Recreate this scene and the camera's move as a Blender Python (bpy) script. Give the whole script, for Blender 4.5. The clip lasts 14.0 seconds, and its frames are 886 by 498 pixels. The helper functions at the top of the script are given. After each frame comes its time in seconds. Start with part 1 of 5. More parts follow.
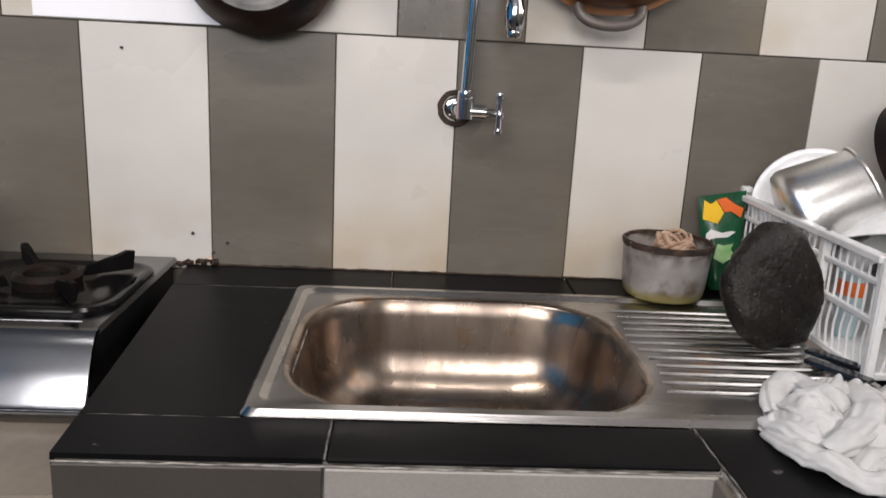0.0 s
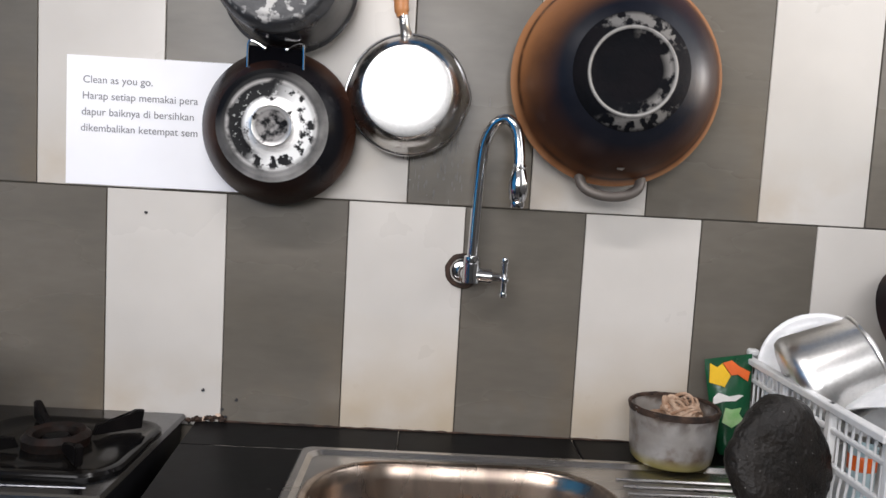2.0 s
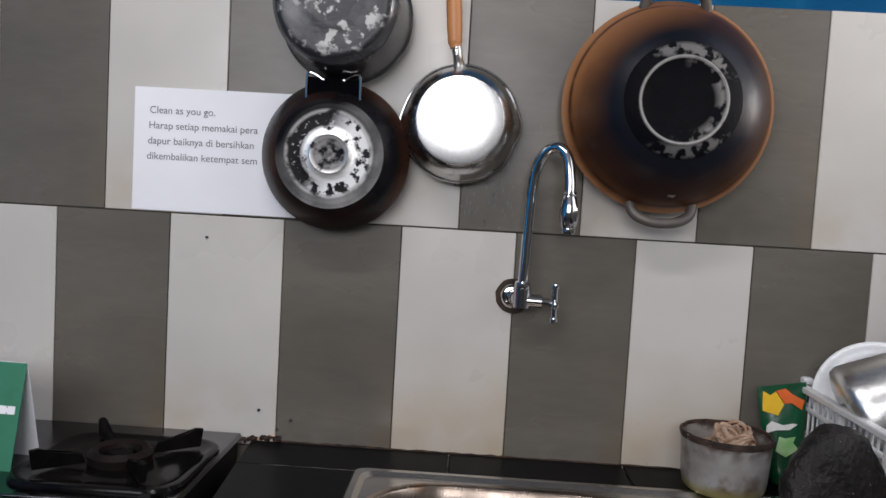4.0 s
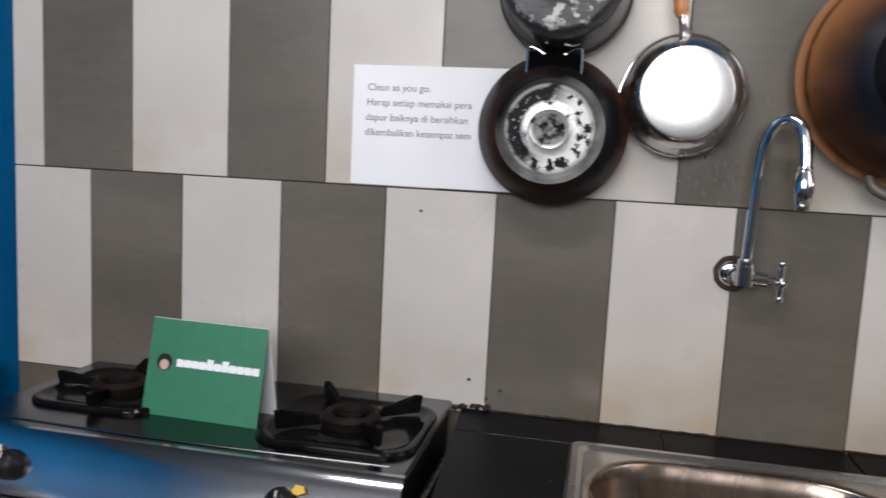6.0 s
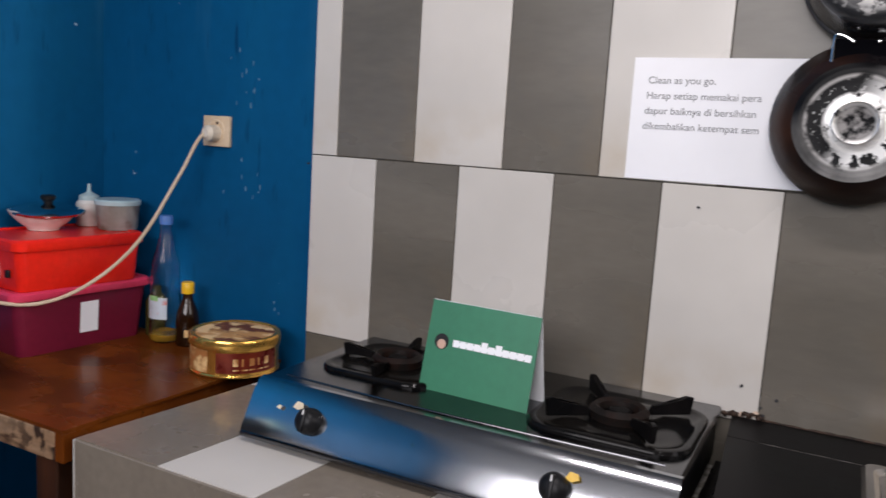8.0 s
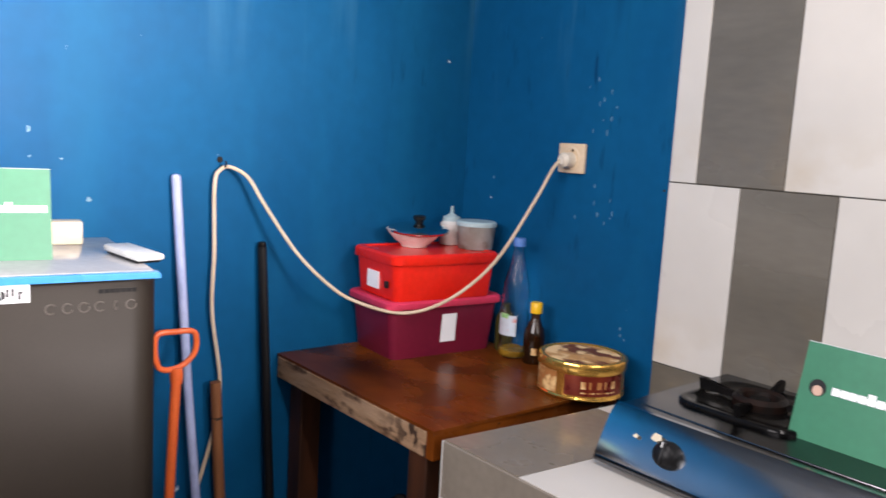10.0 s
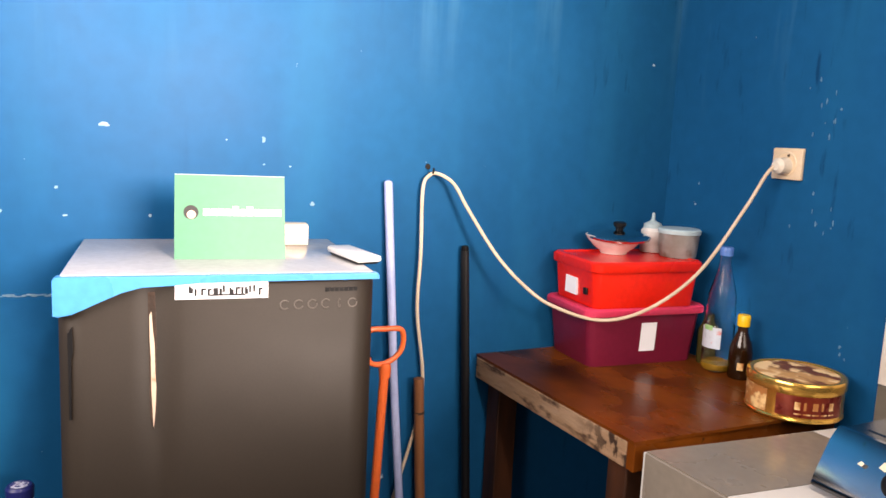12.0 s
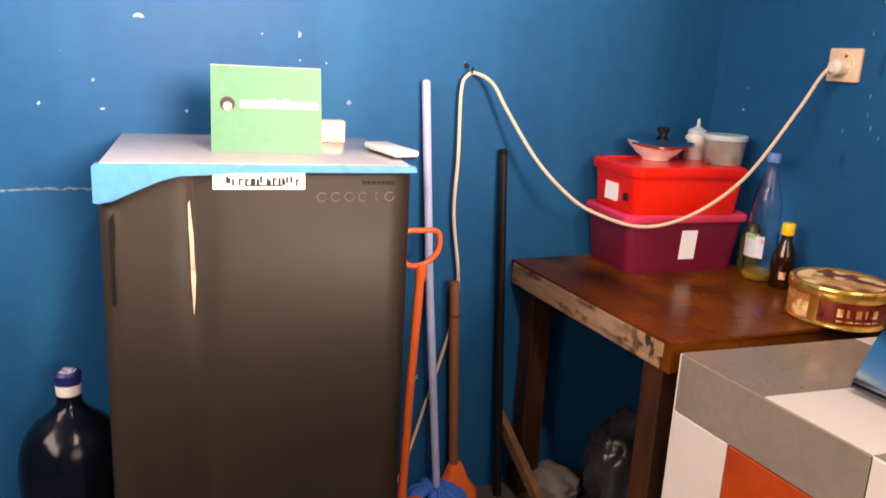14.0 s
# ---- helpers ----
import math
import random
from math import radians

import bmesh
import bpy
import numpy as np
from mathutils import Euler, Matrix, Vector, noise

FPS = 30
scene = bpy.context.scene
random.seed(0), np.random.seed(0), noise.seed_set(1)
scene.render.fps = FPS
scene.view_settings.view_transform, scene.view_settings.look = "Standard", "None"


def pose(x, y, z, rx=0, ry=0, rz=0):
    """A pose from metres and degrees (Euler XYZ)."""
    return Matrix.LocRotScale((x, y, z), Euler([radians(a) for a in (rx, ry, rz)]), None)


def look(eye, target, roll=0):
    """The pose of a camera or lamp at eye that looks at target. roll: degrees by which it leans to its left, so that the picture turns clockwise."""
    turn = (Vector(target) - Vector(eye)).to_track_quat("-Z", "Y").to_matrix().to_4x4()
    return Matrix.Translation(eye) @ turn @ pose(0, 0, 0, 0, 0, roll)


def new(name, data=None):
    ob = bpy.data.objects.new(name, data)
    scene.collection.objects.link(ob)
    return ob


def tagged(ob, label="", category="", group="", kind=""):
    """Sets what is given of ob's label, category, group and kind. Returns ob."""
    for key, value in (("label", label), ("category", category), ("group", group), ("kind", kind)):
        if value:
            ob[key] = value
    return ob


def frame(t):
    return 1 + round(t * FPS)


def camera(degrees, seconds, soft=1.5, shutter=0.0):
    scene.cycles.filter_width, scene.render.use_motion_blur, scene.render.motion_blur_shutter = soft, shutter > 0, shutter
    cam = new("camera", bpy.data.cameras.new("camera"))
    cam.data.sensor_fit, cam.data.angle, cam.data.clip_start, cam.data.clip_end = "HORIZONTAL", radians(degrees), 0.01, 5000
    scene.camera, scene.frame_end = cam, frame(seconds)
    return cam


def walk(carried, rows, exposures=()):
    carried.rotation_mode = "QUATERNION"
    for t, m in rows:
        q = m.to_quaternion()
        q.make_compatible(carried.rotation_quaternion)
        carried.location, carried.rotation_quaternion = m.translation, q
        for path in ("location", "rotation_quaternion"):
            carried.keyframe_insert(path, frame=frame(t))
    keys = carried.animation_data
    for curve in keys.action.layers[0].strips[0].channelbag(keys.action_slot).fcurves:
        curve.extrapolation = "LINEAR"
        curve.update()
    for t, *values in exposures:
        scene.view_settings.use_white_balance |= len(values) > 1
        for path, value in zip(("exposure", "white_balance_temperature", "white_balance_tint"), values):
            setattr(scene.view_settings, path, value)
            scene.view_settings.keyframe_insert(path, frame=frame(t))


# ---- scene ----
cam = camera(59.0, 14.0, shutter=0.4)
PATH = [
    (0, (0.916, -1.311, 1.234), (1.028, 0.624, 0.74), 3.0),
    (0.5, (0.936, -1.312, 1.24), (1.002, 0.646, 0.836), 3.2),
    (1, (0.942, -1.316, 1.266), (0.987, 0.656, 0.935), 3.6),
    (1.5, (0.94, -1.318, 1.284), (0.984, 0.666, 1.034), 3.3),
    (2, (0.937, -1.326, 1.298), (0.979, 0.665, 1.114), 3.2),
    (4.5, (0.909, -1.351, 1.305), (0.812, 0.642, 1.17), 3.1),
    (5, (0.87, -1.354, 1.298), (0.749, 0.634, 1.111), 2.8),
    (5.5, (0.811, -1.358, 1.31), (0.605, 0.618, 1.076), 2.7),
    (6, (0.777, -1.368, 1.317), (0.393, 0.579, 1.071), 2.9),
    (6.5, (0.739, -1.388, 1.318), (0.23, 0.529, 1.064), 3.1),
    (7, (0.723, -1.399, 1.308), (0.087, 0.479, 1.047), 3.4),
    (9.5, (0.646, -1.452, 1.302), (-0.717, -0.016, 1.02), 3.2),
    (10, (0.63, -1.477, 1.306), (-0.884, -0.197, 1.037), 3.3),
    (10.5, (0.625, -1.494, 1.304), (-0.986, -0.339, 1.038), 3.3),
    (11, (0.628, -1.511, 1.309), (-1.066, -0.482, 1.043), 3.4),
    (11.5, (0.627, -1.521, 1.311), (-1.115, -0.577, 1.035), 3.2),
    (12, (0.627, -1.519, 1.313), (-1.142, -0.631, 1.027), 2.7),
    (12.5, (0.632, -1.519, 1.31), (-1.151, -0.661, 1.024), 2.5),
    (13, (0.629, -1.519, 1.305), (-1.159, -0.683, 0.98), 2.7),
    (13.5, (0.624, -1.518, 1.292), (-1.154, -0.689, 0.9), 2.8),
    (14, (0.617, -1.518, 1.265), (-1.15, -0.717, 0.781), 3.1),
]
walk(cam, [(t, look(eye, target, roll)) for t, eye, target, roll in PATH],
     exposures=[(0, 0.67, 6600, 15), (1.5, 0.71, 6500, 14), (2, 0.66, 6350, 14), (4.5, 0.06, 6150, 14), (5.5, 0.32, 6200, 14), (6.5, 0.38, 6400, 15), (9.5, 0.66, 6450, 19), (10, 0.90, 6550, 18), (10.5, 1.14, 6650, 17), (11, 1.22, 6850, 18), (12, 1.27, 7500, 22), (13, 1.22, 7700, 23), (13.5, 1.18, 7900, 25), (14, 1.15, 8700, 32)])

# ---------------------------------------------------------------- light
FLOOR = 0.15
WEST, EAST, SOUTH, ROOF = -1.04, 1.95, -3.0, 2.55

world = bpy.data.worlds.new("world")
scene.world = world
world.use_nodes = True
wn = world.node_tree
sky = wn.nodes.new("ShaderNodeTexSky")
sky.sky_type, sky.sun_disc = "NISHITA", False
sky.sun_elevation, sky.sun_rotation = radians(7), radians(80)
wn.links.new(sky.outputs[0], wn.nodes["Background"].inputs[0])
wn.nodes["Background"].inputs[1].default_value = 0.12


def area_lamp(name, m, sx, sy, watts, colour):
    data = bpy.data.lights.new(name, "AREA")
    data.shape, data.size, data.size_y, data.energy, data.color = "RECTANGLE", sx, sy, watts, colour
    ob = new(name, data)
    ob.matrix_world = m
    return ob


# low daylight beam through the east window over the return counter
sun = new("sun", bpy.data.lights.new("sun", "SUN"))
sun.data.energy, sun.data.angle, sun.data.color = 5.0, radians(22), (1.0, 0.98, 0.95)
sun.matrix_world = look((0, 0, 0), (-1.0, -0.18, -0.12))
# skylight in the two window openings
area_lamp("window_light", look((EAST + 0.06, -0.78, 1.93), (0.0, -1.25, 1.35)), 1.3, 0.9, 7, (1.0, 0.98, 0.95))
area_lamp("south_window_light", look((0.35, SOUTH - 0.05, 2.00), (0.45, 0, 1.55)), 2.1, 0.86, 36, (1.0, 0.985, 0.965))
# tube lamp under the ceiling
area_lamp("lamp_light", pose(0.50, -1.15, ROOF - 0.075, 0, 0, 0), 1.1, 0.10, 13, (1.0, 0.97, 0.93))


# ---------------------------------------------------------------- materials
def mat(name, col, rough=0.5, metal=0.0, col2=None, scale=6.0, lo=0.4, hi=0.65, bump=0.1, fine=80.0, stretch=(1, 1, 1), jitter=0.0, trans=0.0, coat=0.0, ior=1.45, rvar=0.12, spec=0.5):
    m = bpy.data.materials.new(name)
    m.use_nodes = True
    nt = m.node_tree
    n, l = nt.nodes, nt.links
    b = n["Principled BSDF"]
    tc, mp, info = n.new("ShaderNodeTexCoord"), n.new("ShaderNodeMapping"), n.new("ShaderNodeObjectInfo")
    mp.inputs["Scale"].default_value = stretch
    l.new(tc.outputs["Object"], mp.inputs["Vector"])
    add = n.new("ShaderNodeVectorMath")
    l.new(mp.outputs[0], add.inputs[0])
    sc = n.new("ShaderNodeVectorMath")
    sc.operation = "SCALE"
    comb = n.new("ShaderNodeCombineXYZ")
    for i in range(3):
        l.new(info.outputs["Random"], comb.inputs[i])
    l.new(comb.outputs[0], sc.inputs[0])
    sc.inputs["Scale"].default_value = 37.0
    l.new(sc.outputs[0], add.inputs[1])
    big, small = n.new("ShaderNodeTexNoise"), n.new("ShaderNodeTexNoise")
    big.inputs["Scale"].default_value, big.inputs["Detail"].default_value = scale, 5
    small.inputs["Scale"].default_value, small.inputs["Detail"].default_value = fine, 4
    l.new(add.outputs[0], big.inputs["Vector"])
    l.new(add.outputs[0], small.inputs["Vector"])
    ramp = n.new("ShaderNodeMapRange")
    ramp.inputs[1].default_value, ramp.inputs[2].default_value = lo, hi
    l.new(big.outputs[0], ramp.inputs[0])
    mix = n.new("ShaderNodeMix")
    mix.data_type = "RGBA"
    col2 = col2 or tuple(c * 0.82 for c in col)
    mix.inputs[6].default_value, mix.inputs[7].default_value = (*col, 1), (*col2, 1)
    l.new(ramp.outputs[0], mix.inputs[0])
    hsv = n.new("ShaderNodeHueSaturation")
    l.new(mix.outputs[2], hsv.inputs["Color"])
    val = n.new("ShaderNodeMapRange")
    val.inputs[1].default_value, val.inputs[2].default_value = 0.25, 0.75
    val.inputs[3].default_value, val.inputs[4].default_value = 0.93, 1.07
    l.new(small.outputs[0], val.inputs[0])
    last = val.outputs[0]
    if jitter:
        j = n.new("ShaderNodeMapRange")
        j.inputs[3].default_value, j.inputs[4].default_value = 1 - jitter, 1 + jitter
        l.new(info.outputs["Random"], j.inputs[0])
        mul = n.new("ShaderNodeMath")
        mul.operation = "MULTIPLY"
        l.new(last, mul.inputs[0])
        l.new(j.outputs[0], mul.inputs[1])
        last = mul.outputs[0]
    l.new(last, hsv.inputs["Value"])
    l.new(hsv.outputs[0], b.inputs["Base Color"])
    rr = n.new("ShaderNodeMapRange")
    rr.inputs[1].default_value, rr.inputs[2].default_value = 0.3, 0.7
    rr.inputs[3].default_value, rr.inputs[4].default_value = max(0.02, rough - rvar / 2), min(1, rough + rvar / 2)
    l.new(big.outputs[0], rr.inputs[0])
    l.new(rr.outputs[0], b.inputs["Roughness"])
    b.inputs["Metallic"].default_value = metal
    b.inputs["Transmission Weight"].default_value = trans
    b.inputs["Coat Weight"].default_value = coat
    b.inputs["Coat Roughness"].default_value = 0.12
    b.inputs["IOR"].default_value = ior
    b.inputs["Specular IOR Level"].default_value = spec
    if bump:
        bp = n.new("ShaderNodeBump")
        bp.inputs["Strength"].default_value, bp.inputs["Distance"].default_value = bump, 0.004
        l.new(small.outputs[0], bp.inputs["Height"])
        l.new(bp.outputs[0], b.inputs["Normal"])
    return m


def overlay(m, col, scale, lo, hi, stretch=(1, 1, 1), rough=None, zrange=None):
    """A second layer of stains, chips or wear with their own outline over a material."""
    nt = m.node_tree
    n, l = nt.nodes, nt.links
    b = n["Principled BSDF"]
    src = b.inputs["Base Color"].links[0].from_socket
    tc, mp, tex, mr, mix = n.new("ShaderNodeTexCoord"), n.new("ShaderNodeMapping"), n.new("ShaderNodeTexNoise"), n.new("ShaderNodeMapRange"), n.new("ShaderNodeMix")
    mp.inputs["Scale"].default_value = stretch
    mp.inputs["Location"].default_value = (scale, 3.1, 7.7)
    tex.inputs["Scale"].default_value, tex.inputs["Detail"].default_value = scale, 6
    mr.inputs[1].default_value, mr.inputs[2].default_value = lo, hi
    l.new(tc.outputs["Object"], mp.inputs[0])
    l.new(mp.outputs[0], tex.inputs[0])
    l.new(tex.outputs[0], mr.inputs[0])
    fac = mr.outputs[0]
    if zrange:
        sep, zr, mul = n.new("ShaderNodeSeparateXYZ"), n.new("ShaderNodeMapRange"), n.new("ShaderNodeMath")
        mul.operation = "MULTIPLY"
        l.new(tc.outputs["Object"], sep.inputs[0])
        l.new(sep.outputs[zrange[0]], zr.inputs[0])
        zr.inputs[1].default_value, zr.inputs[2].default_value = zrange[1], zrange[2]
        l.new(fac, mul.inputs[0])
        l.new(zr.outputs[0], mul.inputs[1])
        fac = mul.outputs[0]
    mix.data_type = "RGBA"
    l.new(fac, mix.inputs[0])
    l.new(src, mix.inputs[6])
    mix.inputs[7].default_value = (*col, 1)
    l.new(mix.outputs[2], b.inputs["Base Color"])
    return m


def ringed(m, col, r0, r1, width, scale=30, lo=0.4, hi=0.6, side=None):
    """Wear or painted sheen ringing the object's own z axis, broken up by noise."""
    nt = m.node_tree
    n, l = nt.nodes, nt.links
    b = n["Principled BSDF"]
    src = b.inputs["Base Color"].links[0].from_socket
    tc, sep, comb, ln = n.new("ShaderNodeTexCoord"), n.new("ShaderNodeSeparateXYZ"), n.new("ShaderNodeCombineXYZ"), n.new("ShaderNodeVectorMath")
    ln.operation = "LENGTH"
    l.new(tc.outputs["Object"], sep.inputs[0])
    l.new(sep.outputs[0], comb.inputs[0])
    l.new(sep.outputs[1], comb.inputs[1])
    l.new(comb.outputs[0], ln.inputs[0])
    up, down, mul, tex, mr, mul2, mix = n.new("ShaderNodeMapRange"), n.new("ShaderNodeMapRange"), n.new("ShaderNodeMath"), n.new("ShaderNodeTexNoise"), n.new("ShaderNodeMapRange"), n.new("ShaderNodeMath"), n.new("ShaderNodeMix")
    up.inputs[1].default_value, up.inputs[2].default_value = r0 - width, r0 + width
    down.inputs[1].default_value, down.inputs[2].default_value = r1 + width, r1 - width
    l.new(ln.outputs["Value"], up.inputs[0])
    l.new(ln.outputs["Value"], down.inputs[0])
    mul.operation = mul2.operation = "MULTIPLY"
    l.new(up.outputs[0], mul.inputs[0])
    l.new(down.outputs[0], mul.inputs[1])
    tex.inputs["Scale"].default_value, tex.inputs["Detail"].default_value = scale, 6
    l.new(tc.outputs["Object"], tex.inputs[0])
    mr.inputs[1].default_value, mr.inputs[2].default_value = lo, hi
    l.new(tex.outputs[0], mr.inputs[0])
    l.new(mul.outputs[0], mul2.inputs[0])
    l.new(mr.outputs[0], mul2.inputs[1])
    fac = mul2.outputs[0]
    if side:
        # scraped harder, or sheen painted stronger, towards one side of the pan
        dot, sr, mul3 = n.new("ShaderNodeVectorMath"), n.new("ShaderNodeMapRange"), n.new("ShaderNodeMath")
        dot.operation, mul3.operation = "DOT_PRODUCT", "MULTIPLY"
        l.new(tc.outputs["Object"], dot.inputs[0])
        dot.inputs[1].default_value = (side[0], side[1], 0)
        l.new(dot.outputs["Value"], sr.inputs[0])
        sr.inputs[1].default_value, sr.inputs[2].default_value = side[2], side[3]
        l.new(fac, mul3.inputs[0])
        l.new(sr.outputs[0], mul3.inputs[1])
        fac = mul3.outputs[0]
    mix.data_type = "RGBA"
    l.new(fac, mix.inputs[0])
    l.new(src, mix.inputs[6])
    mix.inputs[7].default_value = (*col, 1)
    l.new(mix.outputs[2], b.inputs["Base Color"])
    return fac, b, nt


def metal_where(res, value=1.0):
    fac, b, nt = res
    sc = nt.nodes.new("ShaderNodeMath")
    sc.operation = "MULTIPLY"
    sc.inputs[1].default_value = value
    nt.links.new(fac, sc.inputs[0])
    nt.links.new(sc.outputs[0], b.inputs["Metallic"])


M_LIGHT = overlay(mat("pale_grey_glazed_tile", (0.60, 0.568, 0.525), 0.30, col2=(0.588, 0.556, 0.513), scale=3, bump=0.008, fine=5, jitter=0.03), (0.46, 0.37, 0.26), 7, 0.50, 0.78, zrange=(2, -0.06, -0.21))
M_DARK = overlay(mat("dark_taupe_glazed_tile", (0.150, 0.134, 0.111), 0.28, col2=(0.110, 0.098, 0.080), scale=4, bump=0.03, fine=60, stretch=(0.4, 1, 1.3), jitter=0.06), (0.26, 0.25, 0.23), 8, 0.60, 0.95, stretch=(1, 1, 0.7))
overlay(M_DARK, (0.19, 0.135, 0.075), 5, 0.52, 0.80, zrange=(2, 0.05, -0.20))
M_STAINED = overlay(M_LIGHT.copy(), (0.47, 0.375, 0.255), 5, 0.30, 0.62, zrange=(2, 0.02, -0.20))
overlay(M_STAINED, (0.30, 0.18, 0.08), 40, 0.66, 0.74, zrange=(2, -0.10, -0.19))
M_GROUT = mat("dark_grout", (0.07, 0.062, 0.05), 0.9, bump=0.5)
M_BLUE = mat("blue_enamel_wall_paint", (0.0010, 0.071, 0.184), 0.46, spec=0.09, col2=(0.0013, 0.083, 0.208), scale=1.6, bump=0.06, fine=25, rvar=0.16)
overlay(M_BLUE, (0.003, 0.106, 0.236), 5, 0.55, 0.85, stretch=(1, 1, 0.22))
overlay(M_BLUE, (0.0010, 0.050, 0.134), 14, 0.66, 0.90, stretch=(1, 1, 0.14))
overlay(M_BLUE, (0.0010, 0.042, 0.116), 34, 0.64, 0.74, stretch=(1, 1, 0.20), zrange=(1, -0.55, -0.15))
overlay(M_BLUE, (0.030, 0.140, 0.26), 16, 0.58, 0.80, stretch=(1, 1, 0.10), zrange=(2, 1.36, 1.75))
overlay(M_BLUE, (0.42, 0.52, 0.62), 24, 0.735, 0.76)
M_PLASTER = mat("grey_wall_plaster", (0.17, 0.16, 0.145), 0.8, col2=(0.13, 0.12, 0.11), scale=3, bump=0.2)
M_CEIL = mat("white_ceiling_paint", (0.24, 0.24, 0.24), 0.8, bump=0.2)
M_FLOOR = mat("grey_floor_tile", (0.07, 0.064, 0.06), 0.35, bump=0.05)
M_BLACKTILE = overlay(mat("black_counter_tile", (0.005, 0.005, 0.005), 0.42, col2=(0.009, 0.008, 0.008), scale=7, bump=0.03, fine=60, spec=0.06), (0.16, 0.15, 0.14), 40, 0.72, 0.80)
M_GROUTWHITE = mat("white_grout", (0.36, 0.34, 0.31), 0.85, col2=(0.10, 0.085, 0.07), scale=40, bump=0.6)
M_JOINT = mat("dirty_grey_joint", (0.17, 0.155, 0.14), 0.9, col2=(0.03, 0.027, 0.024), scale=60, bump=0.6)
M_TAUPE = mat("warm_taupe_glazed_tile", (0.225, 0.190, 0.152), 0.26, col2=(0.190, 0.160, 0.128), scale=5, bump=0.03, fine=60, jitter=0.04)
M_REDTILE = mat("rust_red_tile", (0.42, 0.055, 0.012), 0.35, col2=(0.34, 0.04, 0.01), scale=12)
M_STEEL = mat("brushed_stainless_steel", (0.56, 0.54, 0.52), 0.26, 1.0, col2=(0.36, 0.345, 0.33), scale=9, bump=0.05, fine=150, stretch=(0.15, 1, 1))
M_BOWL = overlay(mat("stained_stainless_steel", (0.38, 0.31, 0.255), 0.27, 1.0, col2=(0.14, 0.11, 0.088), scale=11, bump=0.05, fine=120, stretch=(1, 1, 0.22)), (0.30, 0.165, 0.085), 20, 0.60, 0.80, stretch=(1, 1, 2.2))
M_CHROME = mat("chrome", (0.68, 0.68, 0.69), 0.10, 1.0, bump=0.0, rvar=0.06)
M_ALU = mat("scuffed_aluminium", (0.80, 0.79, 0.77), 0.32, 1.0, col2=(0.70, 0.69, 0.67), scale=14, bump=0.08, fine=200)
M_ALUSIDE = overlay(mat("tarnished_aluminium_side", (0.64, 0.63, 0.62), 0.25, 1.0, col2=(0.44, 0.43, 0.42), scale=10, bump=0.06, fine=160), (0.10, 0.07, 0.05), 30, 0.62, 0.72)
M_ALUBASE = overlay(mat("polished_aluminium_base", (0.92, 0.92, 0.91), 0.34, 1.0, bump=0.05, fine=200), (0.30, 0.10, 0.04), 26, 0.70, 0.73)
M_CARBON = mat("burnt_black_carbon", (0.008, 0.008, 0.010), 0.30, col2=(0.022, 0.012, 0.009), scale=7, bump=0.12, fine=60, spec=0.12)
overlay(M_CARBON, (0.045, 0.017, 0.009), 5, 0.56, 0.74)
ringed(M_CARBON, (0.085, 0.032, 0.016), 0.113, 0.30, 0.008, 9, 0.30, 0.60, side=(0.95, 0.2, 0.03, 0.11))
M_SOOT = mat("matte_soot", (0.003, 0.003, 0.0045), 0.75, bump=0.1, spec=0.03)
M_PANBASE = mat("worn_pan_base", (0.006, 0.006, 0.007), 0.40, bump=0.2, fine=90, spec=0.14)
ringed(M_PANBASE, (0.42, 0.41, 0.40), 0.072, 0.092, 0.006, 18, 0.20, 0.70, side=(0.55, -0.83, -0.060, 0.050))
ringed(M_PANBASE, (0.38, 0.37, 0.36), 0.0660, 0.0705, 0.0022, 40, 0.34, 0.50)
ringed(M_PANBASE, (0.30, 0.30, 0.295), 0.042, 0.064, 0.004, 120, 0.58, 0.63)
ringed(M_PANBASE, (0.78, 0.78, 0.77), 0.040, 0.066, 0.004, 62, 0.43, 0.49, side=(0.90, -0.35, -0.020, 0.018))
ringed(M_PANBASE, (0.26, 0.25, 0.245), -0.02, 0.026, 0.004, 48, 0.47, 0.58)
metal_where(ringed(M_PANBASE, (0.93, 0.92, 0.90), 0.0275, 0.0430, 0.0040, 62, 0.33, 0.42))
M_WOK = mat("rust_brown_wok_iron", (0.0040, 0.0055, 0.0105), 0.40, col2=(0.007, 0.008, 0.013), scale=8, bump=0.10, fine=70, spec=0.20)
ringed(M_WOK, (0.060, 0.022, 0.008), 0.134, 0.30, 0.028, 9, 0.10, 0.50)
ringed(M_WOK, (0.17, 0.058, 0.018), 0.156, 0.30, 0.010, 10, 0.20, 0.52)
# brown rim with the hazy sheen of its upper left painted in
ringed(M_WOK, (0.36, 0.155, 0.060), 0.128, 0.30, 0.026, 7, 0.10, 0.50, side=(-0.75, 0.66, 0.05, 0.17))
ringed(M_WOK, (0.34, 0.165, 0.078), 0.163, 0.30, 0.004, 16, 0.20, 0.50)
ringed(M_WOK, (0.030, 0.013, 0.007), 0.157, 0.160, 0.0016, 22, 0.35, 0.50)
M_WOKBASE = mat("burnt_matte_wok_base", (0.0045, 0.005, 0.0065), 0.65, col2=(0.007, 0.0065, 0.008), scale=20, bump=0.25, fine=120, spec=0.05)
ringed(M_WOKBASE, (0.15, 0.145, 0.14), 0.067, 0.085, 0.003, 60, 0.46, 0.54, side=(0.20, 0.97, 0.045, 0.06))
ringed(M_WOKBASE, (0.14, 0.135, 0.13), 0.067, 0.085, 0.003, 60, 0.46, 0.54, side=(0.25, -0.96, 0.050, 0.065))
